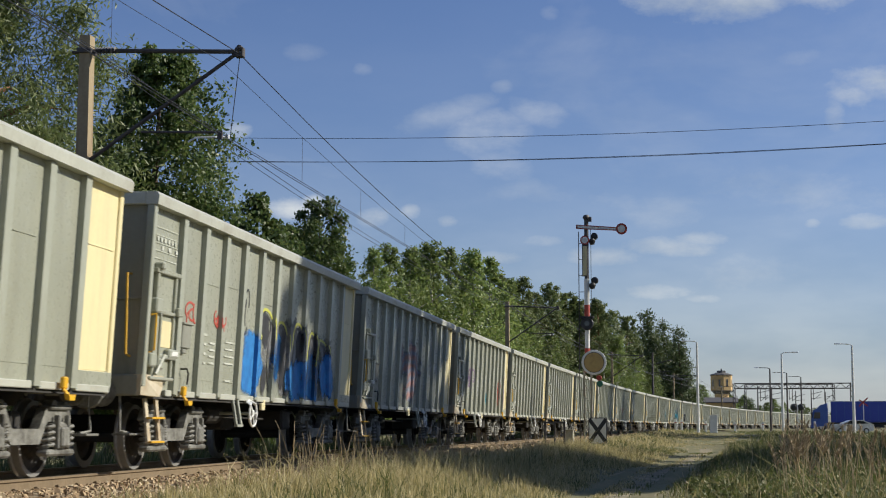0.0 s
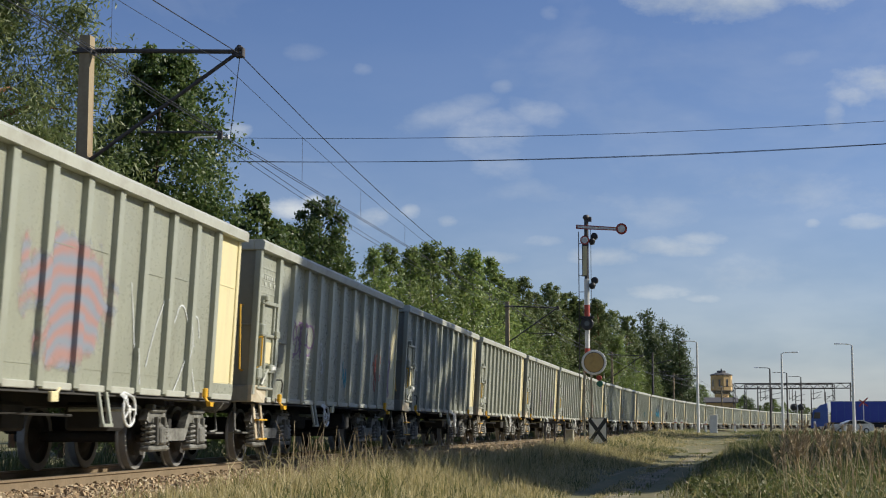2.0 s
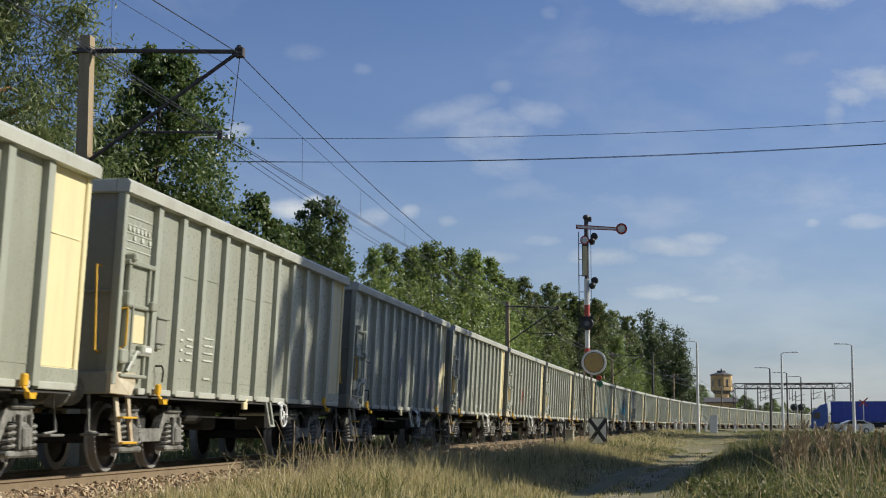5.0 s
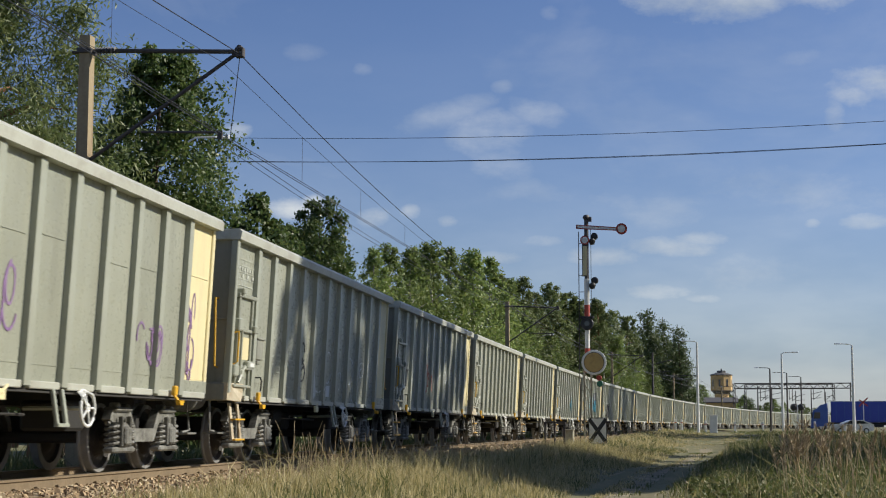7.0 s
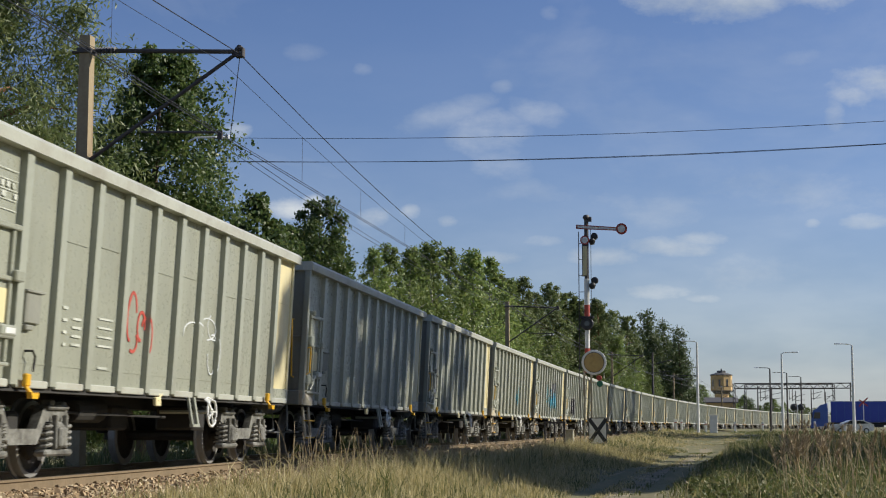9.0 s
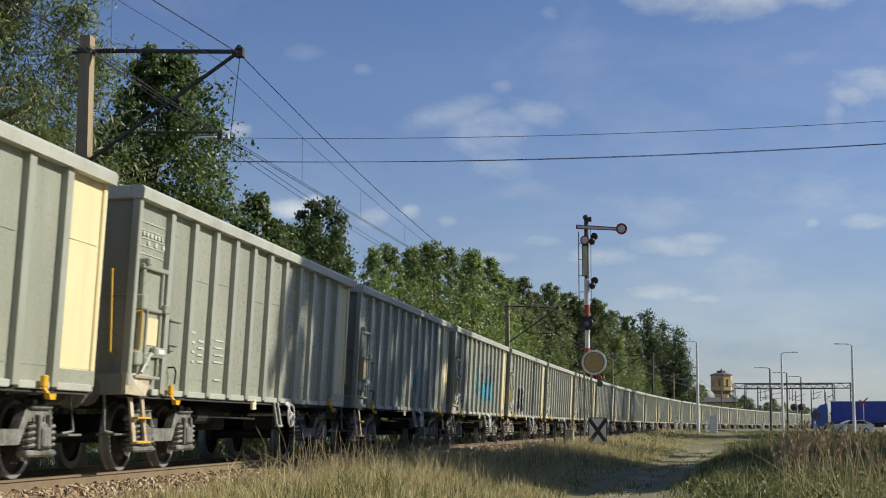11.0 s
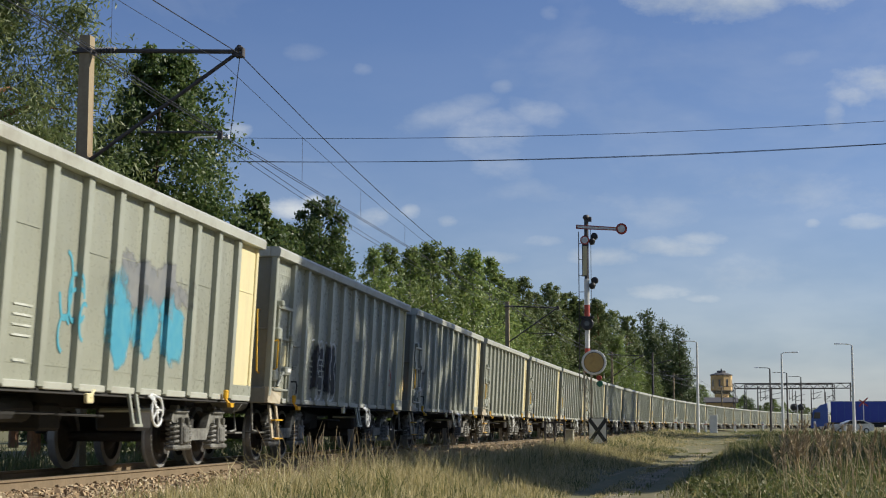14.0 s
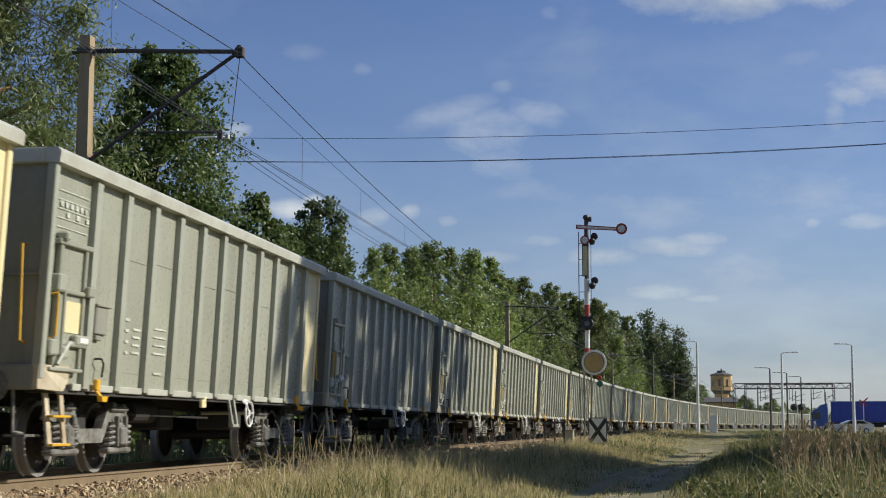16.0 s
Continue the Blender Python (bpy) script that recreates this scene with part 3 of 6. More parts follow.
def make_wagon():
    w = tagged(empty("freight_wagon"), "grey-green open-top freight wagon with ribbed steel sides", "freight wagon", group="wagons of the freight train")
    hl = LEN / 2
    edges = [-hl + 0.10] + RIBS + [hl - 0.02]
    for i in range(len(edges) - 1):
        a, b = edges[i], edges[i + 1]
        p = Mesh()
        # each plate bulges a little between its ribs
        vs, fs, nx, nz = [], [], 6, 6
        for ix in range(nx + 1):
            for iz in range(nz + 1):
                u, t = ix / nx, iz / nz
                vs.append((a + (b - a) * u, -1.40 - 0.014 * sin(pi * u) * sin(pi * t), Z0 + 0.06 + (3.56 - Z0 - 0.06) * t))
        for ix in range(nx):
            for iz in range(nz):
                q = ix * (nz + 1) + iz
                fs.append((q, q + nz + 1, q + nz + 2, q + 1))
        p.add(vs, fs)
        p.box(a, b, -1.395, -1.385, Z0 + 0.06, 3.56)
        p.box(a + 0.02, b - 0.02, -1.408, -1.39, Z0 + 0.255, Z0 + 0.27)
        if i % 3 != 1:
            p.box(a + 0.25, b - 0.2, -1.4195, -1.39, 2.62 + 0.05 * (i % 4), 2.63 + 0.05 * (i % 4))
        last = i == len(edges) - 2
        part("side_panel", p, M["cream"] if last else M["paint"], w, "cream-yellow end panel" if last else "", smooth=False)
    part("panel_foot", Mesh().box(RIBS[-1] + 0.08, hl - 0.005, -1.435, -1.39, Z0 + 0.05, Z0 + 0.24, 0.006), M["paint"], w)
    part("side_wall", Mesh().box(-hl + 0.02, hl - 0.02, 1.385, 1.40, Z0 + 0.06, 3.56), M["paint"], w)
    rib = Mesh().prism([(-0.100, -1.385), (-0.086, -1.478), (0.086, -1.478), (0.100, -1.385)], "z", Z0 + 0.02, 3.53).data("rib")
    rib.materials.append(M["rib"])
    for x in RIBS:
        part("rib", rib, None, w, at=pose(x, 0, 0))
        part("rib", rib, None, w, at=pose(x, 0, 0, 0, 0, 180))
    chord = Mesh()
    prof = [(-1.53, 3.54), (-1.54, 3.66), (-1.50, 3.71), (-1.36, 3.71), (-1.36, 3.54)]
    chord.prism(prof, "x", -hl - 0.02, hl + 0.02)
    chord.prism([(-a, b) for a, b in prof], "x", -hl - 0.02, hl + 0.02)
    for sx in (-1, 1):
        chord.box(sx * (hl + 0.02), sx * (hl - 0.12), -1.36, 1.36, 3.54, 3.708, 0.01)
    part("top_rail", chord, M["chord"], w, "light grey top rail with scraped edges")
    for sx in (-1, 1):
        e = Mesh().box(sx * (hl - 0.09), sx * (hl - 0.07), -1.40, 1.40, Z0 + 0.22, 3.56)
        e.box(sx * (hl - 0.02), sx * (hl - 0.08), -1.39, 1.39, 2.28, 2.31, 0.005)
        part("end_wall", e, M["endpaint"], w, "grey end wall with its shade put into the paint")
        for sy in (-1, 1):
            post = Mesh().box(sx * hl, sx * (hl - 0.12), sy * 1.49 if sx < 0 else sy * 1.43, sy * 1.38, Z0 + 0.10, 3.545, 0.012)
            part("corner_post", post, M["rib"] if sx < 0 else M["cream"], w)
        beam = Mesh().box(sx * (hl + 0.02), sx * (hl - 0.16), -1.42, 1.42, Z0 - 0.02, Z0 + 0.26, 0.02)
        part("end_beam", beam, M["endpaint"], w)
        for sy in (-1, 1):
            buf = Mesh().lathe([(0, 0.17), (0.02 * sx, 0.20), (0.04 * sx, 0.11), (0.16 * sx, 0.11), (0.16 * sx, 0.08), (0.44 * sx, 0.08), (0.44 * sx, 0.22), (0.47 * sx, 0.235), (0.485 * sx, 0.20)], (sx * hl, sy * 0.875, 1.06), "x", 16)
            part("buffer", buf, M["bogie"], w)
        coup = Mesh().box(sx * hl, sx * (hl + 0.18), -0.09, 0.09, 0.95, 1.12, 0.02).tube([(sx * (hl + 0.15), 0, 1.03), (sx * (hl + 0.35), 0, 0.9), (sx * (hl + 0.48), 0, 0.85)], 0.035, 6)
        part("coupler", coup, M["under"], w)
        loop = Mesh().tube([(sx * (hl - 0.05), -1.1, 1.02), (sx * (hl - 0.02), -1.12, 0.55), (sx * (hl - 0.35), -1.12, 0.52)], 0.022, 6).box(sx * (hl - 0.05), sx * (hl - 0.45), -1.25, -1.0, 0.49, 0.52, 0.005)
        part("shunter_step", loop, M["bogie"], w)
    # the rusty box at the leading corner, beneath the door
    part("corner_box", Mesh().prism([(-hl - 0.01, Z0 + 0.26), (-hl - 0.01, Z0 - 0.01), (-hl + 0.55, Z0 - 0.03), (-hl + 0.85, Z0 + 0.10), (-hl + 0.85, Z0 + 0.26)], "y", -1.47, -1.30), M["beam"], w, "cream corner box streaked with rust")
    sill = Mesh()
    for i in range(len(edges) - 1):
        a, b = edges[i], edges[i + 1]
        if i == 0:
            a = -hl + 0.9
        sill.box(a + 0.12, b - 0.10, -1.46, -1.36, Z0 - 0.01, Z0 + 0.075, 0.01)
    sill.box(-hl + 0.1, hl - 0.02, 1.36, 1.46, Z0 - 0.01, Z0 + 0.075)
    part("side_sill", sill, M["chord"], w)
    # door bay behind the leading corner
    dx0, dx1, y = -hl + 0.34, -hl + 1.16, -1.41
    door = part("door", Mesh().box(dx0, dx1, y - 0.03, y, 1.27, 2.70, 0.008).box(dx0 - 0.08, dx1 + 0.10, y - 0.09, y, 2.66, 2.72, 0.01).box(dx0, dx0 + 0.09, y - 0.07, y, 1.27, 2.66, 0.01).box(dx1 - 0.07, dx1, y - 0.07, y, 1.27, 2.66, 0.01).box(dx0, dx1 + 0.16, y - 0.08, y, 2.12, 2.17, 0.01).box(dx1 - 0.05, dx1 + 0.16, y - 0.13, y - 0.02, 2.12, 2.24, 0.015), M["paint"], w)
    part("hinge", Mesh().box(dx0 - 0.02, dx0 + 0.10, y - 0.14, y, 2.70, 2.80, 0.02), M["rib"], door)
    part("hinge", Mesh().box(dx0 - 0.10, dx0 + 0.14, y - 0.12, y, 2.12, 2.32, 0.02).tube([(dx0 + 0.12, y - 0.10, 1.45), (dx0 + 0.12, y - 0.10, 2.2)], 0.022, 6), M["rib"], door)
    part("latch", Mesh().box(dx0 - 0.18, dx0 + 0.08, y - 0.11, y, 1.40, 1.58, 0.02).box(dx0 + 0.10, dx0 + 0.30, y - 0.14, y - 0.02, 1.36, 1.52, 0.03).box(dx0 + 0.15, dx1 + 0.08, y - 0.10, y - 0.02, 1.52, 1.58, 0.015).box(dx1 - 0.30, dx1 + 0.10, y - 0.12, y - 0.03, 1.54, 1.66, 0.02).box(dx0 - 0.12, dx1, y - 0.10, y, 1.23, 1.27, 0.01).tube([(dx0 + 0.05, y - 0.1, 1.30), (dx0 + 0.16, y - 0.12, 1.45), (dx0 + 0.32, y - 0.12, 1.56)], 0.03, 6), M["rib"], door)
    part("placard", Mesh().box(dx0 + 0.32, dx0 + 0.78, y - 0.040, y - 0.028, 1.68, 2.04), M["cream"], door, "pale weathered placard")
    part("plate", Mesh().box(dx0 + 0.62, dx0 + 0.86, y - 0.125, y - 0.112, 1.57, 1.63), M["white"], door)
    part("card_pocket", Mesh().box(-hl + 1.60, -hl + 2.00, y - 0.035, y, 1.72, 2.06, 0.008).box(-hl + 1.57, -hl + 2.04, y - 0.06, y, 2.05, 2.08, 0.006).box(-hl + 1.62, -hl + 1.8, y - 0.05, y, 1.64, 1.70, 0.01), M["endpaint"], w)
    # yellow fittings
    rail_y = -1.52
    part("handrail", Mesh().tube([(-hl + 0.20, -1.46, 2.08), (-hl + 0.24, rail_y, 2.10), (-hl + 0.26, rail_y, 2.0), (-hl + 0.26, rail_y, 1.62), (-hl + 0.22, -1.46, 1.58)], 0.016, 6), M["yellow"], w, "yellow handrail")
    part("end_handrail", Mesh().tube([(-hl + 0.05, -1.22, 2.62), (-hl - 0.10, -1.22, 2.62), (-hl - 0.10, -1.22, 1.55), (-hl + 0.05, -1.22, 1.53)], 0.018, 6), M["yellow"], w, "yellow end handrail")
    ladder = part("ladder", Mesh().prism([(-hl + 0.36, Z0), (-hl + 0.36, 0.38), (-hl + 0.90, 0.38), (-hl + 0.90, Z0), (-hl + 0.79, Z0), (-hl + 0.79, 0.42), (-hl + 0.47, 0.42), (-hl + 0.47, Z0)], "y", -1.39, -1.36), M["beam"], w, "tan steel step ladder")
    for z in (0.40, 0.72):
        part("rung", Mesh().box(-hl + 0.37, -hl + 0.89, -1.44, -1.35, z - 0.015, z + 0.012, 0.004), M["yellow"], ladder, "yellow rung")
    hook = Mesh().box(-0.06, 0.06, -1.55, -1.49, 1.03, 1.17, 0.015).box(-0.035, 0.035, -1.54, -1.50, 0.93, 1.04, 0.01).prism([(-0.10, 0.97), (-0.07, 0.90), (0.07, 0.90), (0.10, 0.97), (0.06, 0.955), (-0.06, 0.955)], "y", -1.56, -1.50).data("rope_hook")
    hook.materials.append(M["yellow"])
    for x in (-4.92, 4.85):
        part("rope_hook", hook, None, w, "yellow rope hook", at=pose(x, 0, 0))
    part("grab_iron", Mesh().tube([(-4.78, -1.41, 1.42), (-4.78, -1.50, 1.42), (-4.70, -1.50, 1.36), (-4.73, -1.50, 1.2)], 0.014, 5), M["under"], w)
    wheel = ring(ring(Mesh(), (1.57, -1.50, 0.82), "y", 0.21, 0.02), (1.57, -1.50, 0.82), "y", 0.04, 0.02, 10)
    for k in range(5):
        q = 2 * pi * k / 5
        wheel.tube([(1.57, -1.50, 0.82), (1.57 + 0.2 * cos(q), -1.50, 0.82 + 0.2 * sin(q))], 0.014, 5)
    part("handbrake_wheel", wheel, M["white"], w, "white spoked handbrake wheel")
    part("brake_bracket", Mesh().box(1.05, 1.12, -1.46, -1.42, 0.62, Z0, 0.005).box(0.80, 0.86, -1.46, -1.42, 0.62, Z0, 0.005).box(0.80, 1.12, -1.47, -1.41, 0.60, 0.64, 0.005), M["rib"], w)
    part("brake_shaft", Mesh().tube([(1.57, -1.5, 0.82), (1.57, -0.7, 0.82)], 0.03, 6), M["rib"], w)
    part("brake_changeover", Mesh().box(-0.75, -0.55, -1.45, -1.40, 0.88, 1.0, 0.01).tube([(-0.65, -1.44, 0.95), (-0.40, -1.46, 1.04)], 0.02, 6), M["cream"], w)
    # underneath
    u = Mesh().box(-6.4, 6.4, -0.30, 0.30, 0.86, 1.12).box(-6.4, 6.4, -1.36, -1.20, 0.98, 1.10).box(-6.4, 6.4, 1.20, 1.36, 0.98, 1.10)
    u.box(-6.45, 6.45, -1.38, 1.385, 1.10, 1.16)
    part("underframe", u, M["under"], w)
    g = Mesh().lathe([(-0.45, 0.10), (-0.42, 0.17), (0.42, 0.17), (0.45, 0.10)], (-1.2, -0.62, 0.82), "x", 14).lathe([(-0.3, 0.10), (-0.28, 0.14), (0.28, 0.14), (0.3, 0.1)], (-2.1, -0.9, 0.80), "x", 14)
    g.tube([(-3.2, -1.0, 0.78), (0.9, -1.0, 0.74)], 0.02, 6).box(-0.2, 0.5, -0.6, 0.2, 0.55, 0.9, 0.04).box(1.9, 2.5, -1.1, -0.5, 0.55, 0.92, 0.04)
    part("brake_gear", g, M["under"], w)
    # white lettering as plain bars
    t = Mesh()
    yy = -1.4215
    for k in range(5):
        t.box(-hl + 0.30, -hl + 1.22, yy - 0.002, yy, 2.86 + 0.105 * k, 2.868 + 0.105 * k)
    for k, (a, b) in enumerate(((0.36, 0.44), (0.50, 0.58), (0.64, 0.74), (0.80, 0.88), (0.94, 1.02), (1.08, 1.14))):
        t.box(-hl + a, -hl + b, yy - 0.002, yy, 3.10, 3.16)
        if k % 2 == 0:
            t.box(-hl + a + 0.2, -hl + b + 0.2, yy - 0.002, yy, 2.99, 3.05)
    for k in range(4):
        t.box(RIBS[1] + 0.25 + 0.02 * k, RIBS[1] + 0.40, yy - 0.002, yy, 1.95 - 0.14 * k, 1.985 - 0.14 * k)
        t.box(RIBS[1] + 0.55, RIBS[1] + 0.82, yy - 0.002, yy, 1.84 - 0.10 * k, 1.87 - 0.10 * k)
        t.box(RIBS[2] + 0.32, RIBS[2] + 0.80, yy - 0.002, yy, 1.90 - 0.11 * k, 1.925 - 0.11 * k)
    t.box(RIBS[2] + 0.4, RIBS[2] + 0.7, yy - 0.002, yy, 1.30, 1.33)
    tagged(part("lettering", t, M["faint"], w, "faded white stencilled lettering"), kind="stuff")
    for me in {c.data for c in w.children_recursive if c.type == "MESH"}:
        lean_sides(me)
    for x in (-4.12, 4.70):
        make_bogie(w, x)
    return w


wagon = make_wagon()
WAGON_S0, PITCH_W, N_WAGONS = 25.76, 14.04, 42


def travel(t):
    """Metres the train has run at t seconds."""
    return 11.373 * t + 0.01496 * t * t


def wagon_pose(k, t):
    s = WAGON_S0 + PITCH_W * k - travel(t)
    x, y, a = track(s)
    return Matrix.Translation((x, y, RAIL_Z)) @ Matrix.Rotation(a, 4, "Z")


WAGONS = {-1: wagon}
wagon.matrix_basis = wagon_pose(-1, 0)
for k in range(0, N_WAGONS - 1):
    WAGONS[k] = copy_thing(wagon, wagon_pose(k, 0))

# ---------------------------------------------------------------- woods
def leaves(rng, centres, radii, per, size, narrow=0.55, flat=1.0, out=None):
    """Leaf quads scattered in clumps: arrays of vertices and faces. out: the way each clump faces."""
    c = np.repeat(centres, per, axis=0)
    rad = np.repeat(radii, per)[:, None]
    d = np.clip(rng.normal(size=c.shape), -1.8, 1.8)
    p = c + d * rad * 0.62 * np.array([1, 1, flat])
    n = rng.normal(size=c.shape)
    if out is not None:
        n = n * 1.1 + np.repeat(out, per, axis=0) + np.array([0, 0, 0.25])
    a = np.cross(n, rng.normal(size=c.shape))
    a /= np.linalg.norm(a, axis=1)[:, None] + 1e-9
    b = np.cross(n, a)
    b /= np.linalg.norm(b, axis=1)[:, None] + 1e-9
    s = size * rng.uniform(0.6, 1.3, (len(c), 1))
    v = np.stack([p - a * s, p + b * s * narrow, p + a * s, p - b * s * narrow], 1).reshape(-1, 3)
    return v, np.arange(len(v)).reshape(-1, 4)


def crown_reach(kind, f, r, seed):
    """Half width of a crown at the share f of its height."""
    if kind == "spruce_tree":
        return r * (1 - f) ** 0.85 + 0.15
    if kind == "pine_tree":
        return r * (0.45 + 0.75 * sin(pi * min(1, f * 0.9 + 0.16))) * (1.05 - 0.4 * f)
    if kind == "birch_tree":
        return r * (sin(pi * (0.20 + 0.77 * f ** 0.9)) * 0.95 + 0.06)
    if kind == "alder_tree":
        return r * (sin(pi * (0.24 + 0.70 * f)) ** 0.8)
    return r * (1.0 - 0.75 * f ** 2.2) * (0.9 + 0.12 * sin(5.3 * f + seed))


def make_tree(kind, h, r, base, seed, clumps, per, size, leaf, bark, label, each=4, lobe=0.30):
    """A tree of height h: tapered trunk, limbs, and on each limb a bough of leaf clumps, from the height base upwards."""
    rng = np.random.default_rng(seed)
    t = tagged(empty(kind), label, "tree")
    trunk = Mesh()
    bend = rng.uniform(-0.03, 0.03, 2) * h
    spine = [(bend[0] * (q ** 2), bend[1] * (q ** 2), h * 0.97 * q - 0.25 * (q == 0)) for q in np.linspace(0, 1, 7)]
    tr = 0.022 * h if kind != "spruce_tree" else 0.017 * h
    trunk.tube(spine, tr, 7, True, 0.03)
    flat = {"pine_tree": 0.70, "spruce_tree": 0.60, "birch_tree": 1.3}.get(kind, 0.85)
    boughs = max(10, clumps // each)
    cs, rs, ns = [], [], []
    w = rng.uniform(0, 2 * pi)
    for i in range(boughs):
        f = (i + rng.random()) / boughs
        if kind == "spruce_tree":
            f = 1 - sqrt(1 - f) * 0.985
        z = base + (h - base) * f
        w += 2.4 + rng.uniform(-0.5, 0.5)
        env = crown_reach(kind, f, r, seed) * (0.88 + 0.35 * noise.noise(Vector((cos(w) * 1.7, sin(w) * 1.7, z * 0.5 + seed * 3.1))))
        lr = max(lobe * env, (0.17 if kind == "spruce_tree" else 0.11) * r) * rng.uniform(0.6, 1.3)
        q = max(0.0, env - lr * 0.7) * rng.choice((1.0, 1.0, 0.85, 0.6, 0.35))
        bx, by = bend[0] * (z / h) ** 2, bend[1] * (z / h) ** 2
        mid = np.array((cos(w) * q + bx, sin(w) * q + by, min(z, h - 0.5 * lr * flat)))
        if kind == "spruce_tree":
            mid[2] -= 0.12 * q
        d = rng.normal(size=(each, 3))
        d /= np.linalg.norm(d, axis=1)[:, None]
        d[:, 2] = d[:, 2] * 0.85 + 0.18
        d[:, 0] += 0.35 * cos(w)
        d[:, 1] += 0.35 * sin(w)
        cs.append(mid + d * lr * rng.uniform(0.45, 1.0, (each, 1)) * np.array((1, 1, flat)))
        rs.append(np.full(each, lr * {"oak_tree": 0.58, "pine_tree": 0.78}.get(kind, 0.95)) * rng.uniform(0.6, 1.3, each))
        ns.append(d)
        if i % max(1, boughs // 24) == 0 and q > 0.2 * r:
            z0 = max(base * 0.55, mid[2] - q * (0.15 if kind in ("pine_tree", "spruce_tree") else 0.8))
            f0 = min(z0 / h, 0.97)
            p0 = Vector((bend[0] * f0 ** 2, bend[1] * f0 ** 2, z0))
            p2 = Vector(mid)
            trunk.tube([p0, p0.lerp(p2, 0.5) + Vector((0, 0, 0.05 * r)), p2], tr * 0.42 * (1 - 0.7 * f0), 5, True, 0.012)
    part("trunk", trunk, bark, t)
    v, f = leaves(rng, np.concatenate(cs), np.concatenate(rs), per, size, (0.20 if size < 0.15 else 0.30) if kind in ("pine_tree", "spruce_tree") else 0.6, 1.0, np.concatenate(ns))
    part("crown", raw_mesh("crown", v, f), leaf, t)
    return t


def bearing(deg, d):
    """A place d metres from the eye, deg degrees to the left of the straight track."""
    x, y = d * cos(radians(deg)), d * sin(radians(deg))
    return x, y, float(ground(x, y))


def plant(tree, deg, d, h, h0, turn=None, wide=1.0):
    x, y, z = bearing(deg, d)
    k = (h - z) / h0
    return copy_thing(tree, pose(x, y, z - 0.05, 0, 0, random.uniform(0, 360) if turn is None else turn) @ Matrix.Diagonal((k * wide, k * wide, k, 1)))


def make_woods():
    rnd = random.Random(8)
    # single trees beside the line
    oak = make_tree("oak_tree", 14.7, 4.4, 1.2, 3, 760, 76, 0.09, M["oakleaf"], M["bark"], "dark green broadleaved oak beside the railway")
    x, y, z = bearing(19.7, 57)
    oak.matrix_basis = pose(x, y, z, 0, 0, 40)
    alder = make_tree("alder_tree", 14.9, 3.3, 2.0, 11, 330, 46, 0.12, M["oakleaf"], M["bark"], "open-crowned dark green alder beside the line")
    x, y, z = bearing(13.35, 95)
    alder.matrix_basis = pose(x, y, z, 0, 0, 10)
    for deg, d, h in ((12.75, 98, 13.6), (14.05, 97, 14.2)):
        plant(alder, deg, d, h, 15.2)
    bush = make_tree("oak_tree", 11.0, 3.4, 0.5, 17, 290, 46, 0.12, M["oakleaf"], M["bark"], "young dark green oak at the wood's edge")
    x, y, z = bearing(15.9, 66)
    bush.matrix_basis = pose(x, y, z)
    for deg, d, h in ((21.0, 64, 12.5), (17.6, 66, 11.0), (14.6, 92, 13.2), (12.2, 108, 11.0), (22.6, 60, 9.0), (15.2, 84, 12.2), (14.0, 100, 12.0)):
        plant(bush, deg, d, h, 11.0, wide=rnd.uniform(0.85, 1.1))
    pine = make_tree("pine_tree", 19.0, 4.4, 3.0, 5, 330, 230, 0.13, M["needles"], M["pinebark"], "tall Scots pine with orange bark")
    x, y, z = bearing(25.3, 47)
    pine.matrix_basis = pose(x, y, z, 0, 0, 70)
    for deg, d, h, tr in ((23.6, 56, 12.0, 200), (29.0, 50, 20.0, 120)):
        plant(pine, deg, d, h, 19.0, tr)
    # the wood along the line: birches in front, then pines and spruces
    birches = [make_tree("birch_tree", 18.0, 3.2, 1.0, 20 + i, 340, 28, 0.15, M["birchleaf"], M["birchbark"], "light green birch at the edge of the wood") for i in range(2)]
    pines = [make_tree("pine_tree", 20.0, 3.3, 2.0 + i, 30 + i, 360, 28, 0.23, M["needles"], M["pinebark"], "green Scots pine in the wood") for i in range(2)]
    spruces = [make_tree("spruce_tree", 20.0, 4.4, 0.5, 40 + i, 400, 28, 0.27, M["spruce"], M["bark"], "dark green conical spruce in the wood") for i in range(2)]
    first = {"birch": birches, "pine": pines, "spruce": spruces}
    used = set()

    def put(kind, i, deg, d, h, wide=1.0):
        t = first[kind][i % 2]
        h0 = 18.0 if kind == "birch" else 20.0
        if t.name not in used:
            used.add(t.name)
            x, y, z = bearing(deg, d)
            t.matrix_basis = pose(x, y, z - 0.05, 0, 0, rnd.uniform(0, 360))
            return t
        return plant(t, deg, d, h, h0, rnd.uniform(0, 360), wide)
    for i in range(2):
        put("birch", i, 9.8 - 2.0 * i, 150 + 8 * i, 17)
        put("pine", i, 3.6 - i * 0.8, 236, 20)
        put("spruce", i, 1.05 - i * 1.2, 285, 21)
    for i, (deg, d, h) in enumerate(((11.4, 125, 14.4), (10.7, 130, 16.2), (10.0, 135, 15.4), (9.1, 140, 17.4), (8.4, 150, 17.6), (7.6, 155, 18.2), (6.9, 165, 18.2), (6.2, 175, 17.4), (11.0, 138, 13.6), (9.5, 146, 15.6), (8.0, 162, 15.6), (6.5, 180, 15.4), (5.6, 186, 14.0), (4.6, 205, 12.5), (2.7, 232, 13.0), (2.2, 236, 14.5), (1.6, 243, 11.5), (0.9, 262, 12.0))):
        put("birch", i, deg, d, h + rnd.uniform(0.3, 1.5), rnd.uniform(1.0, 1.3))
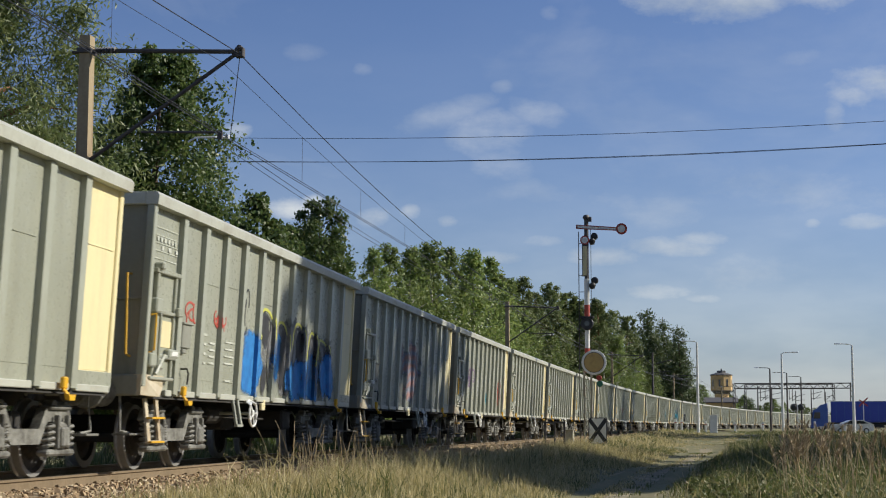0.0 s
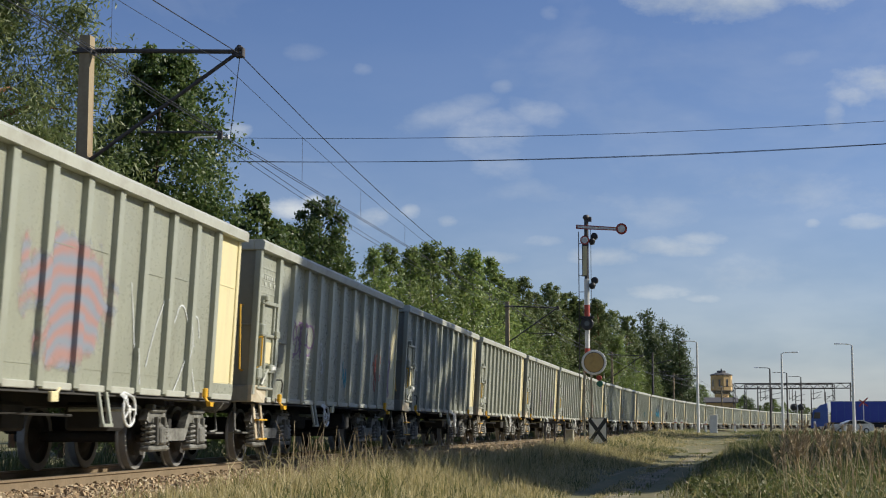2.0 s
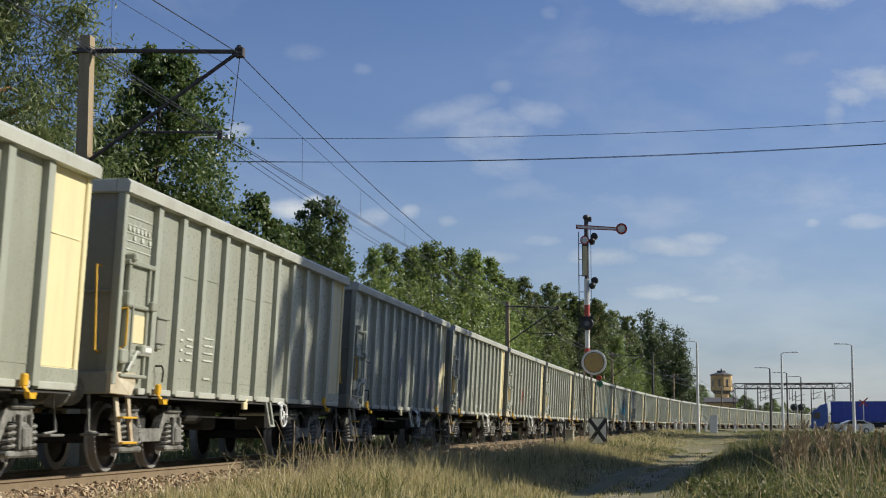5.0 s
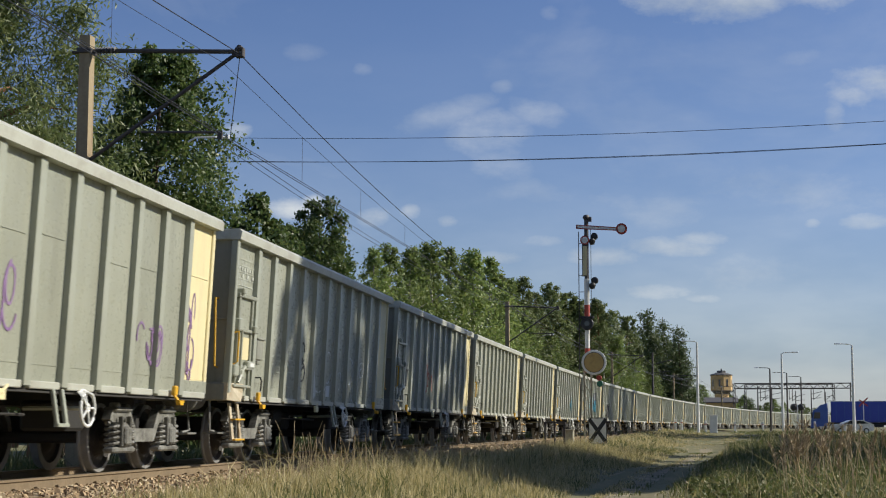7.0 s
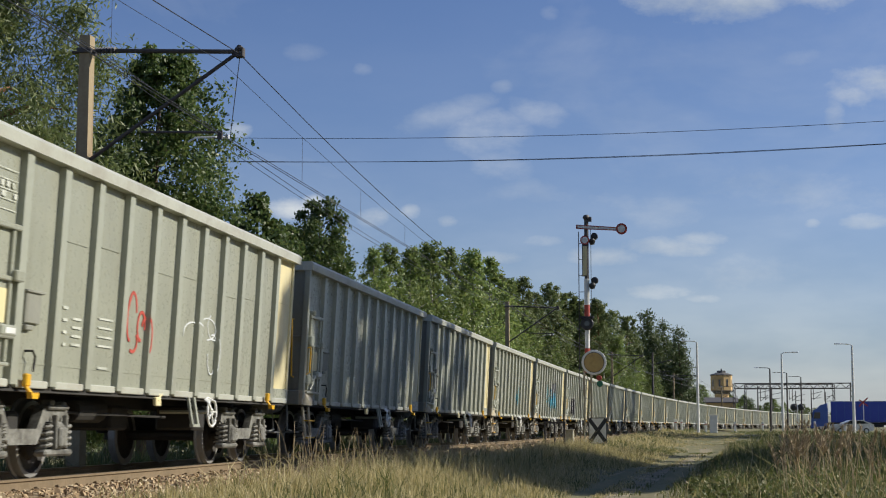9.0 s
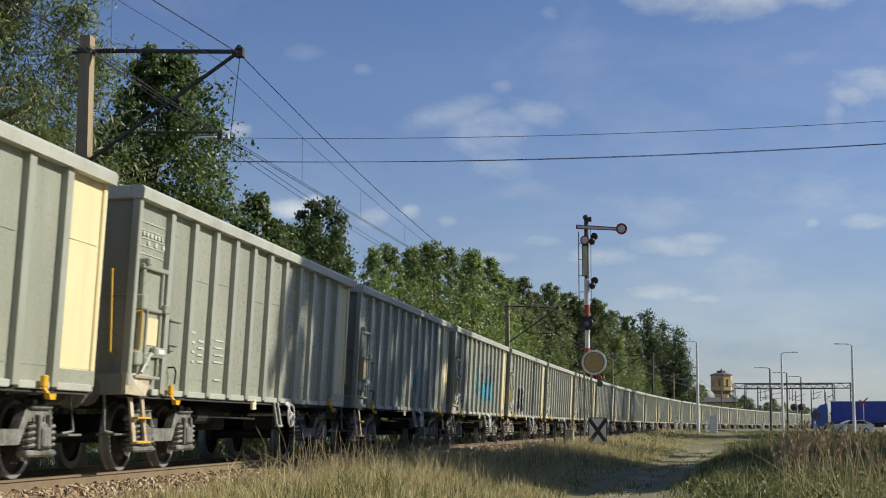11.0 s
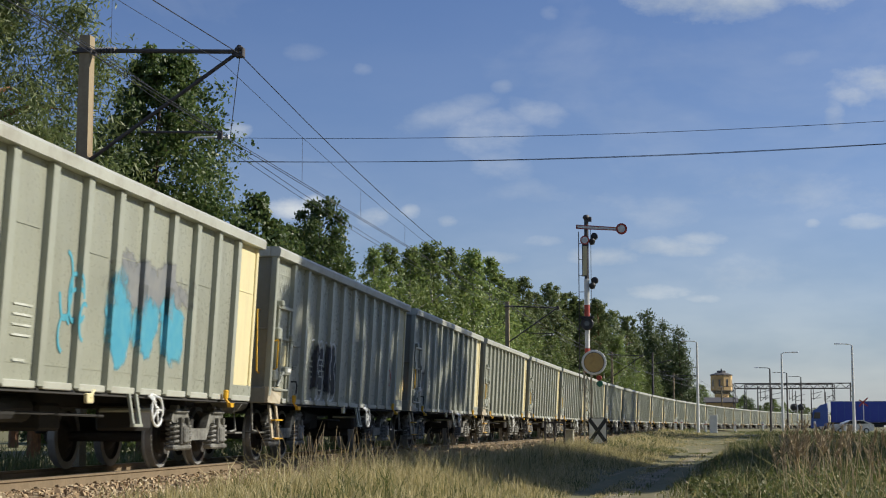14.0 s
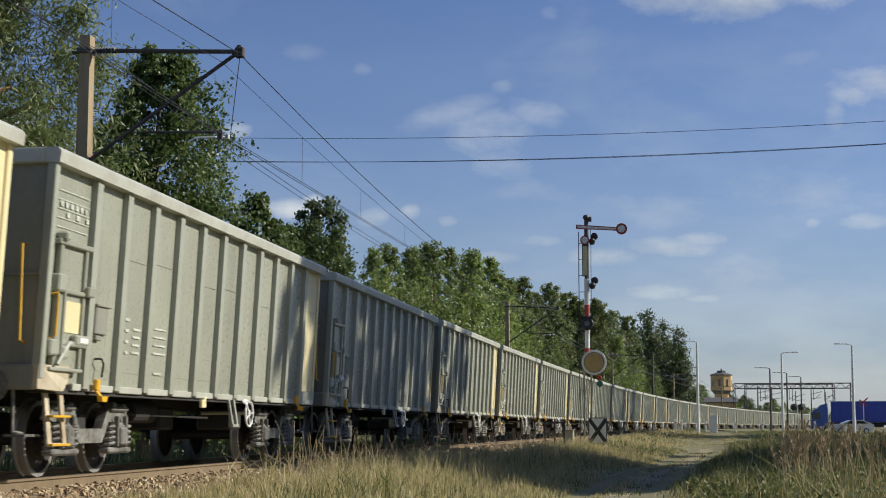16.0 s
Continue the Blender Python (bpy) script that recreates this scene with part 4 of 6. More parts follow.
    for i, (deg, d, h) in enumerate(((6.7, 190, 20.4), (6.1, 200, 20.6), (5.3, 215, 20.2), (4.7, 225, 22.0), (4.2, 235, 21.8), (3.5, 245, 21.4), (2.85, 255, 21.6), (2.4, 265, 21.2), (1.9, 275, 21.0), (4.4, 220, 18.0), (3.1, 250, 19.0), (5.7, 205, 18.0))):
        put("pine", i, deg, d, h, rnd.uniform(1.2, 1.5))
    for i, (deg, d, h) in enumerate(((5.0, 218, 20.5), (3.9, 240, 20.8), (2.6, 258, 21.0), (1.0, 285, 24.0), (0.45, 290, 22.6), (0.75, 288, 19.5), (-0.05, 298, 18.4), (1.5, 280, 20.5), (0.2, 300, 15.0), (5.9, 208, 19.6), (-0.35, 330, 12.5), (1.25, 305, 18.0), (0.6, 310, 17.0), (0.05, 315, 14.5), (1.7, 300, 18.5), (0.3, 295, 18.5))):
        put("spruce", i, deg, d, h, rnd.uniform(1.1, 1.4))
    # a second rank that closes the wood behind
    for i in range(46):
        deg = 24.5 - 25 * (i / 45) ** 0.8 + rnd.uniform(-0.3, 0.3)
        edge = float(np.interp(deg, [-0.5, 2, 4, 6, 9, 12, 15, 20, 25], [330, 285, 252, 222, 172, 138, 110, 92, 82]))
        top = float(np.interp(deg, [-0.5, 2, 4, 6, 9, 12, 15, 20, 25], [14, 19, 19.5, 18, 15, 12.5, 11.5, 11.5, 12]))
        put(rnd.choice(["pine", "spruce", "birch"]), i, deg, edge + rnd.uniform(0, 12), top * rnd.uniform(0.6, 0.97), 1.3)
    # far low woods beyond the station
    for i in range(22):
        deg = -0.6 - 4.8 * i / 21 + rnd.uniform(-0.1, 0.1)
        d = rnd.uniform(430, 560) if deg > -1.0 else rnd.uniform(620, 760)
        h = (14.0 if deg > -1.0 else float(np.interp(deg, [-5.5, -4, -2.2, -1], [9.0, 12.0, 15.5, 12])) * rnd.uniform(0.85, 1.05))
        put(rnd.choice(["pine", "birch", "spruce"]), i, deg, d, h, 2.1)
    shade = make_tree("oak_tree", 20.0, 5.0, 2.5, 51, 190, 22, 0.30, M["oakleaf"], M["bark"], "tall broadleaved tree out of view beyond the field")
    x, y = 130.0, -24.5
    shade.matrix_basis = pose(x, y, float(ground(x, y)) - 0.05) @ Matrix.Scale(1.0, 4)
    hedge = make_tree("oak_tree", 11.0, 3.6, 0.5, 52, 110, 22, 0.25, M["oakleaf"], M["bark"], "young broadleaved tree beyond the field")
    x, y = 36.0, -14.5
    hedge.matrix_basis = pose(x, y, float(ground(x, y)) - 0.05)
    # trees on the other side of the line, whose shadows fall across the field and the train
    for i, (x, y, h, wide) in enumerate(((38.6, -21.0, 23.0, 1.0), (42.6, -22.5, 24.0, 1.1), (45.5, -21.0, 24.0, 1.1), (50.0, -22.5, 25.0, 1.15), (54.5, -21.5, 24.5, 1.15), (58.5, -22.0, 23.5, 1.05), (124.0, -25.0, 25.0, 1.1), (136.0, -25.5, 25.0, 1.1), (143.0, -26.0, 24.0, 1.0), (43.5, -27.0, 26.5, 1.2), (53.5, -27.0, 27.0, 1.2), (48.5, -27.5, 26.0, 1.1), (42.0, -27.5, 26.0, 1.1))):
        t, h0 = shade, 20.0
        k = h / h0
        m = k * wide * 0.85
        copy_thing(t, pose(x, y, float(ground(x, y)) - 0.05, 0, 0, rnd.uniform(0, 360)) @ Matrix.Diagonal((m, m, k, 1)))
    # more trees, added out of view to cut the skylight on the wagon sides
    for i in range(9):
        x, y = -40 + 6.0 * i + rnd.uniform(-1, 1), rnd.choice((-30.0, -34.0, -38.0)) + rnd.uniform(-1, 1)
        t, h0 = shade, 20.0
        k = rnd.uniform(19, 23) / h0
        copy_thing(t, pose(x, y, float(ground(x, y)) - 0.05, 0, 0, rnd.uniform(0, 360)) @ Matrix.Diagonal((k * 1.2, k * 1.2, k, 1)))
    for i in range(20):
        x = 38 + i * 5.0 + rnd.uniform(-1, 1)
        if 70 < x < 83:
            continue
        y = -0.15 * x - 7.5 + rnd.uniform(-1.0, 0.5)
        k = rnd.uniform(11.0, 13.5) / 11.0
        copy_thing(hedge, pose(x, y, float(ground(x, y)) - 0.05, 0, 0, rnd.uniform(0, 360)) @ Matrix.Diagonal((k * 0.85, k * 0.85, k, 1)))


make_woods()


# ---------------------------------------------------------------- grass and weeds
def blades(rng, x, y, h, width, lean=0.7, nod=0.35):
    """Bent grass blades rooted at x, y: arrays of vertices and triangles."""
    n = len(x)
    z = ground(x, y)
    a = rng.uniform(0, 2 * pi, n)
    dx, dy = np.cos(a), np.sin(a)
    b = rng.uniform(0, 2 * pi, n)
    sx, sy = np.cos(b) * width / 2, np.sin(b) * width / 2
    l1, l2 = rng.uniform(0.02, lean, n) * h * 0.4, rng.uniform(0.05, lean + nod, n) * h
    v = np.stack([
        np.stack([x - sx, y - sy, z - 0.02], -1), np.stack([x + sx, y + sy, z - 0.02], -1),
        np.stack([x + dx * l1 - sx * 0.8, y + dy * l1 - sy * 0.8, z + h * 0.58], -1), np.stack([x + dx * l1 + sx * 0.8, y + dy * l1 + sy * 0.8, z + h * 0.58], -1),
        np.stack([x + dx * l2, y + dy * l2, z + h], -1)], 1).reshape(-1, 3)
    k = (np.arange(n) * 5)[:, None]
    f = np.concatenate([k + np.array([[0, 1, 3]]), k + np.array([[0, 3, 2]]), k + np.array([[2, 3, 4]])], 0)
    return v, f


def meadow(name, label, mat, seed, n, xr, yr, h, width, power=1.6, keep=None, patch=0.5):
    rng = np.random.default_rng(seed)
    x = xr[0] + (xr[1] - xr[0]) * rng.random(n) ** power
    y = yr[0](x) + (yr[1](x) - yr[0](x)) * rng.random(n)
    tuft = rng.integers(0, n, n)
    tuft = np.minimum(tuft, (tuft // 16) * 16)                # blades stand in tufts
    spread = 0.05 + 0.16 * rng.random(n)
    loose = rng.random(n) < 0.25
    x = np.where(loose, x, x[tuft] + rng.normal(size=n) * spread * (1 + x[tuft] / 60))
    y = np.where(loose, y, y[tuft] + rng.normal(size=n) * spread * 0.8)
    tall = np.where(loose, 0.7, (0.55 + 0.9 * rng.random(n) ** 1.5)[tuft])
    inside = (y > yr[0](x)) & (y < yr[1](x))
    pn = 0.5 + 0.5 * np.sin(x * 0.9 + 1.3 * np.sin(y * 1.1 + seed)) * np.sin(y * 1.4 - 0.5 * x + seed)
    ok = (np.abs(np.abs(y - path_y(x)) - 0.62) > rng.uniform(0.12, 0.34, n)) | (x > 84)
    ok &= inside & (rng.random(n) < 1 - patch * (1 - pn))
    if keep is not None:
        ok &= keep(x, y)
    x, y, pn, tall = x[ok], y[ok], pn[ok], tall[ok]
    hh = h * tall * rng.uniform(0.5, 1.15, len(x)) * (0.65 + 0.5 * pn) * np.clip((np.abs(y - path_y(x)) - 0.4) / 2.4, 0.14, 1.0) * np.clip((x - 12) / 9, 0.4, 1)
    v, f = blades(rng, x, y, hh, width * rng.uniform(0.6, 1.3, len(x)) * (1 + x / 90))
    return tagged(part(name, raw_mesh(name, v, f), mat), label, "grass", kind="stuff")


def make_meadows():
    foot = lambda x: track_y(x) - 2.6 - 0.9 * smooth(34, 46, x)
    side = lambda x: -0.16 * x - 3.0
    meadow("dry_grass", "dry straw-coloured grass between track and path", M["dry"], 1, 46000, (14, 62), (lambda x: path_y(x), foot), 0.50, 0.009, 1.1)
    meadow("green_grass", "green grass tufts among the dry grass", M["weed"], 2, 32000, (14, 75), (lambda x: path_y(x), foot), 0.38, 0.011, 1.0, patch=0.75)
    meadow("shaded_grass", "green grasses beside the path", M["weed"], 3, 34000, (17, 75), (side, lambda x: path_y(x)), 0.70, 0.012, 1.15, patch=0.7)
    meadow("dry_weeds", "dry stalks among the weeds", M["dry"], 4, 5000, (17, 80), (side, lambda x: path_y(x) - 0.3), 0.95, 0.009, 1.1, patch=0.8)
    meadow("far_grass", "rough grass towards the level crossing", M["weed"], 5, 34000, (60, 190), (lambda x: side(x) - 2, lambda x: track_y(x) - 2.9), 0.30, 0.02, 1.1, patch=0.8)
    meadow("far_dry_grass", "dry grass towards the level crossing", M["dry"], 6, 20000, (58, 150), (lambda x: path_y(x) - 2, lambda x: track_y(x) - 2.8), 0.30, 0.018, 1.2, patch=0.8)
    meadow("lineside_grass", "green grass behind the track", M["weed"], 7, 20000, (10, 130), (lambda x: track_y(x) + 2.9, lambda x: track_y(x) + 7.5), 0.6, 0.025, 1.4, patch=0.5)
    # leafy weeds in clumps beside the path
    rng = np.random.default_rng(33)
    x = 17 + 75 * rng.random(1500) ** 1.3
    y = path_y(x) - 1.3 - (rng.random(1500) ** 1.2) * (3.0 + 0.13 * x)
    hh = rng.uniform(0.18, 0.66, 1500) * np.clip((path_y(x) - y) / 5.0, 0.12, 1.0)
    cs = np.stack([x, y, ground(x, y) + hh * 0.55], -1)
    v, f = leaves(rng, cs, hh * 0.75, 46, 0.042, 0.45, 0.9)
    tagged(part("leafy_weeds", raw_mesh("leafy_weeds", v, f), M["weed"]), "clumps of leafy green weeds in the shade", "weeds", kind="stuff")
    # single tall stalks by the ballast
    rng = np.random.default_rng(21)
    for name, label, n, xr, yr, hr, plume in (("tall_dry_stalks", "tall thin dry grass stalks by the ballast", 46, (19.5, 24.5), (4.6, 5.5), (0.5, 0.95), 0.010), ("lineside_stalks", "tall thin dry stalks in the lineside grass", 40, (26, 42), (4.4, 5.7), (0.6, 1.0), 0.012), ("reed_grass", "straw-coloured reed grass with feathery plumes", 120, (18.0, 32), (-4.2, -0.9), (0.75, 1.2), 0.028)):
        m = Mesh()
        for i in range(n):
            x = rng.uniform(*xr)
            y = rng.uniform(*yr) if name != "reed_grass" else -0.05 * x - abs(rng.normal()) * 1.1 - 0.3
            z = float(ground(x, y))
            h = rng.uniform(*hr)
            a, l = rng.uniform(0, 2 * pi), rng.uniform(0.05, 0.35) * h
            p = [Vector((x + cos(a) * l * q * q, y + sin(a) * l * q * q, z + h * q)) for q in (0, 0.4, 0.75, 0.88, 1.0)]
            m.tube(p[:3], 0.0045, 4, False)
            m.tube([p[2], p[3], p[4]], 0.003, 4, False)
            if plume > 0.02 and i % 3:
                for _ in range(22):
                    q = p[2].lerp(p[4], rng.random())
                    e = q + Vector((rng.normal() * 0.03, rng.normal() * 0.03, 0.06))
                    m.tube([q, e], 0.008, 3, False, 0.003)
            else:
                m.tube([p[3], p[3].lerp(p[4], 0.5), p[4]], plume * 0.5, 4, False, 0.003)
        tagged(part(name, m, M["plume"]), label, "grass", kind="stuff")


make_meadows()
# ---------------------------------------------------------------- overhead line
def sag(p, q, drop, n=14):
    p, q = Vector(p), Vector(q)
    return [p.lerp(q, t) - Vector((0, 0, drop * 4 * t * (1 - t))) for t in np.linspace(0, 1, n)]


def make_pole(x, y, name_label, reach):
    p = tagged(empty("catenary_pole"), name_label, "catenary pole", group="catenary poles along the line")
    z0 = float(ground(x, y))
    shaft = Mesh()
    b, t = 0.17, 0.125
    vs = [(sx * r, sy * r * 0.85, z) for z, r in ((z0 - 0.3, b), (8.96, t)) for sx, sy in ((-1, -1), (1, -1), (1, 1), (-1, 1))]
    shaft.add(vs, [(0, 1, 5, 4), (1, 2, 6, 5), (2, 3, 7, 6), (3, 0, 4, 7), (4, 5, 6, 7), (0, 3, 2, 1)])
    part("shaft", shaft, M["concrete"], p, "tapered square concrete shaft")
    part("clamp", Mesh().box(-0.17, 0.17, -0.15, 0.15, 8.60, 8.70, 0.01).box(-0.05, 0.05, -0.3, 0.3, 8.62, 8.67, 0.008), M["steel"], p)
    arm = Mesh().tube([(0, -0.35, 8.66), (0, -reach, 8.54)], 0.045, 8)
    part("top_tube", arm, M["steel"], p, "dark horizontal cantilever tube")
    ins = Mesh()
    for k in range(7):
        ins.lathe([(-0.018, 0.035), (0, 0.075), (0.018, 0.035)], (0, -0.22 - 0.06 * k, 8.665), "y", 10)
    ins.tube([(0, -0.13, 8.67), (0, -0.68, 8.655)], 0.03, 6)
    part("insulator", ins, M["steel"], p, "ribbed brown insulator")
    part("strut", Mesh().tube([(0, -0.12, 6.5), (0, -reach + 0.05, 8.52)], 0.04, 8), M["steel"], p, "slanting cantilever strut")
    part("registration_tube", Mesh().tube([(0, -1.15, 7.02), (0, -reach + 0.35, 6.97)], 0.025, 8).box(-0.03, 0.03, -reach + 0.32, -reach + 0.42, 6.83, 7.0, 0.005), M["steel"], p)
    part("steady_arm", Mesh().tube([(0, -2.10, 6.80), (0, -2.25, 6.88), (0.1, -2.6, 6.90), (0.3, -2.78, 6.93)], 0.02, 6).box(0.27, 0.35, -2.82, -2.74, 6.90, 6.98, 0.01), M["galv"], p)
    part("end_fitting", Mesh().box(-0.07, 0.07, -reach - 0.09, -reach + 0.09, 8.42, 8.62, 0.02).lathe([(-0.1, 0.02), (-0.08, 0.06), (0.08, 0.06), (0.1, 0.02)], (0, -reach, 8.6), "x", 8), M["steel"], p)
    p.matrix_basis = pose(x, y, 0)
    return p


def make_overhead():
    first = make_pole(27.9, 11.34, "weathered square concrete catenary pole with steel cantilever", 3.1)
    for s in (92.6, 157, 221, 285):
        x, y, a = track(s, 3.0)
        copy_thing(first, pose(x, y, 0, 0, 0, math.degrees(a)))
    spans = [track(s) for s in (-37, 27.9, 92.6, 157, 221, 285)]
    for (x0, y0, _), (x1, y1, _) in zip(spans[:-1], spans[1:]):
        near = x1 < 120
        r = 0.010 if near else 0.014
        top = sag((x0, y0 - 0.1, 8.5), (x1, y1 - 0.1, 8.5), 1.15)
        wire = tagged(part("messenger_wire", Mesh().tube(top, r, 5), M["wire"]), "dark sagging messenger wire over the track", "overhead wire")
        stagger = 0.25 if abs(x0 - 27.9) < 1 else -0.25
        for o in (-0.04, 0.04):
            low = sag((x0, y0 + o + stagger, 6.94), (x1, y1 + o - stagger, 6.94), 0.10)
            tagged(part("contact_wire", Mesh().tube(low, r * 0.75, 5), M["wire"]), "dark taut contact wire over the track", "overhead wire")
        aux = sag((x0, y0 + stagger, 8.35), (x1, y1 - stagger, 8.35), 1.15)
        tagged(part("auxiliary_wire", Mesh().tube(aux, r * 0.55, 5), M["wire"]), "thin second messenger wire over the track", "overhead wire")
        for i in range(1, 11):
            t = i / 11
            a, b = Vector((x0, y0 + stagger, 8.35)).lerp(Vector((x1, y1 - stagger, 8.35)), t), Vector((x0, y0 + stagger, 6.94)).lerp(Vector((x1, y1 - stagger, 6.94)), t)
            a.z -= 1.15 * 4 * t * (1 - t)
            b.z -= 0.10 * 4 * t * (1 - t)
            part("dropper", Mesh().tube([a, b], r * 0.4, 4), M["wire"], wire)
        for o in (2.72, 2.95):
            tagged(part("feeder_wire", Mesh().tube(sag((x0, y0 + o, 8.66), (x1, y1 + o, 8.66), 0.7), r * 0.8, 5), M["wire"]), "dark feeder wire along the poles", "overhead wire")
    # slanted tie at the end of the cantilever
    part("tie_wire", Mesh().tube([(0, -3.1, 8.45), (0.6, -2.75, 6.95)], 0.008, 4), M["wire"], first)
    # power lines that cross high above the field
    for (y0, z0), (y1, z1), drop in (((21.0, 13.62), (-7.9, 13.24), 0.47), ((21.0, 12.55), (-7.9, 12.38), 0.45), ((20.4, 12.62), (-8.2, 12.42), 0.50)):
        d = (y0 - y1)
        p, q = Vector((60, y0 + d * 0.25, z0 + 0.1)), Vector((60, y1 - d * 0.35, z1 + 0.35))
        tagged(part("power_line", Mesh().tube(sag(p, q, drop * 1.6, 24), 0.011, 5), M["wire"]), "thin dark power line crossing over the track", "power line")


make_overhead()


# ---------------------------------------------------------------- semaphore signal
def make_semaphore():
    s = tagged(empty("semaphore_signal"), "old red and white mechanical semaphore signal with lamps", "railway signal")
    def tubez(z0, z1, r, mat, name, label=""):
        part(name, Mesh().tube([(0, 0, z0), (0, 0, z1)], r, 10), mat, s, label)
    lat = Mesh()
    for sy in (-0.16, 0.16):
        lat.box(-0.04, 0.04, sy - 0.045, sy + 0.045, -0.2, 3.9, 0.006)
    for k in range(7):
        lat.tube([(0, -0.16, 0.3 + 0.5 * k), (0, 0.16, 0.8 + 0.5 * k)], 0.018, 4)
    part("lattice_foot", lat, M["mast"], s, "weathered lattice foot")
    tubez(3.8, 4.9, 0.125, M["red"], "red_band")
    tubez(4.9, 5.75, 0.11, M["white"], "white_band")
    tubez(5.75, 6.9, 0.125, M["red"], "red_band")
    tubez(6.9, 8.1, 0.12, M["white"], "white_band")
    tubez(8.1, 10.9, 0.10, M["steel"], "mast_top")
    part("finial", Mesh().lathe([(10.88, 0.14), (10.95, 0.17), (11.05, 0.12), (11.08, 0.03)], (0, 0, 0), "z", 12).box(-0.06, 0.06, -0.25, 0.1, 10.75, 10.98, 0.02), M["steel"], s)
    arm = part("signal_arm", Mesh().prism([(0.47, 10.62), (0.47, 10.42), (-1.45, 10.30), (-1.45, 10.46)], "x", -0.10, -0.06), M["red"], s, "red-edged white semaphore arm")
    part("arm_face", Mesh().prism([(0.40, 10.57), (0.40, 10.46), (-1.40, 10.34), (-1.40, 10.42)], "x", -0.112, -0.102), M["white"], arm)
    part("arm_disc", Mesh().lathe([(-0.12, 0.26), (-0.06, 0.26)], (0, -1.62, 10.38), "x", 22), M["red"], arm)
    part("disc_face", Mesh().lathe([(-0.135, 0.17), (-0.122, 0.17)], (0, -1.62, 10.38), "x", 20), M["white"], arm)
    low = part("lower_arm", Mesh().box(-0.17, -0.13, -0.06, 0.20, 8.2, 9.7, 0.01), M["steel"], s, "upright lower signal arm")
    part("arm_face", Mesh().box(-0.182, -0.172, -0.02, 0.16, 8.25, 9.6), M["cream"], low)
    part("arm_disc", Mesh().lathe([(-0.19, 0.21), (-0.14, 0.21)], (0, 0.07, 9.88), "x", 22), M["red"], low)
    part("disc_face", Mesh().lathe([(-0.205, 0.15), (-0.192, 0.15)], (0, 0.07, 9.88), "x", 20), M["white"], low)
    for z in (10.0, 7.95):
        part("lamp", Mesh().lathe([(-0.12, 0.06), (-0.10, 0.15), (0.14, 0.17), (0.26, 0.12)], (0.05, -0.36, z + 0.08), "x", 14).lathe([(-0.16, 0.10), (0.02, 0.16), (0.12, 0.10)], (-0.05, -0.26, z - 0.16), "z", 12).box(-0.03, 0.03, -0.3, 0.0, z - 0.22, z - 0.16, 0.01), M["black"], s, "black signal lamp")
    part("round_hood", Mesh().lathe([(-0.24, 0.27), (-0.16, 0.30), (0.0, 0.27)], (0, 0.0, 6.02), "x", 22).box(-0.2, 0.0, -0.32, 0.3, 6.25, 6.36, 0.02), M["black"], s, "black round lamp hood")
    part("lamp_opening", Mesh().lathe([(-0.262, 0.12), (-0.245, 0.12)], (0, 0.0, 6.02), "x", 18), M["glass"], s)
    part("junction_box", Mesh().box(-0.2, -0.1, -0.1, 0.1, 5.55, 5.72, 0.01), M["white"], s)
    disc = part("distant_disc", Mesh().lathe([(-0.24, 0.56), (-0.20, 0.57), (-0.18, 0.56)], (0, -0.30, 4.25), "x", 32), M["white"], s, "round disc with white rim")
    part("disc_face", Mesh().lathe([(-0.252, 0.44), (-0.242, 0.44)], (0, -0.30, 4.25), "x", 30), M["ochre"], disc)
    part("disc_edge", Mesh().lathe([(-0.247, 0.465), (-0.241, 0.465)], (0, -0.30, 4.25), "x", 30), M["black"], disc)
    part("signal_lens", Mesh().lathe([(-0.2, 0.14), (-0.1, 0.15), (0.05, 0.12)], (0, -0.55, 3.28), "x", 14), M["green_lens"], s, "green signal lens")
    part("signal_lens", Mesh().lathe([(-0.2, 0.12), (-0.1, 0.13), (0.05, 0.1)], (0, -0.52, 3.54), "x", 14), M["red"], s)
    part("lever_rod", Mesh().tube([(0, 0.36, 0.3), (0, 0.36, 10.3)], 0.022, 5), M["steel"], s)
    for z in np.arange(3.0, 10.2, 0.75):
        part("rung", Mesh().tube([(0, 0.36, z), (0, 0.05, z)], 0.016, 5), M["steel"], s)
    part("lever_rod", Mesh().tube([(0, -0.2, 7.0), (0, -0.2, 10.4)], 0.014, 5), M["steel"], s)
    # board with a black cross on white
    b = part("marker_board", Mesh().box(-0.24, -0.20, -0.86, -0.02, 0.55, 1.75, 0.01), M["black"], s, "white marker board with black cross")
    part("board_face", Mesh().box(-0.252, -0.242, -0.82, -0.06, 0.59, 1.71), M["white"], b)
    for a, c in (((-0.82, 0.62), (-0.06, 1.68)), ((-0.06, 0.62), (-0.82, 1.68))):
        d = Vector((c[0] - a[0], c[1] - a[1])).normalized() * 0.085
        n = Vector((-d.y, d.x))
        x = -0.258 if a[0] < -0.5 else -0.262
        part("cross_bar", Mesh().prism([(a[0] + n.x, a[1] + n.y), (a[0] - n.x, a[1] - n.y), (c[0] - n.x, c[1] - n.y), (c[0] + n.x, c[1] + n.y)], "x", x, x + 0.01), M["black"], b)
    s.matrix_basis = pose(70.2, 4.05, 0.02)
    c = tagged(part("lever_box", Mesh().box(-0.25, 0.25, -0.22, 0.22, 0, 0.85, 0.03).box(-0.28, 0.28, -0.25, 0.25, 0.85, 0.90, 0.02), M["mast"]), "weathered grey lever box beside the signal", "signal box")
    c.matrix_basis = pose(69.0, 4.85, float(ground(69.0, 4.85)) - 0.02)
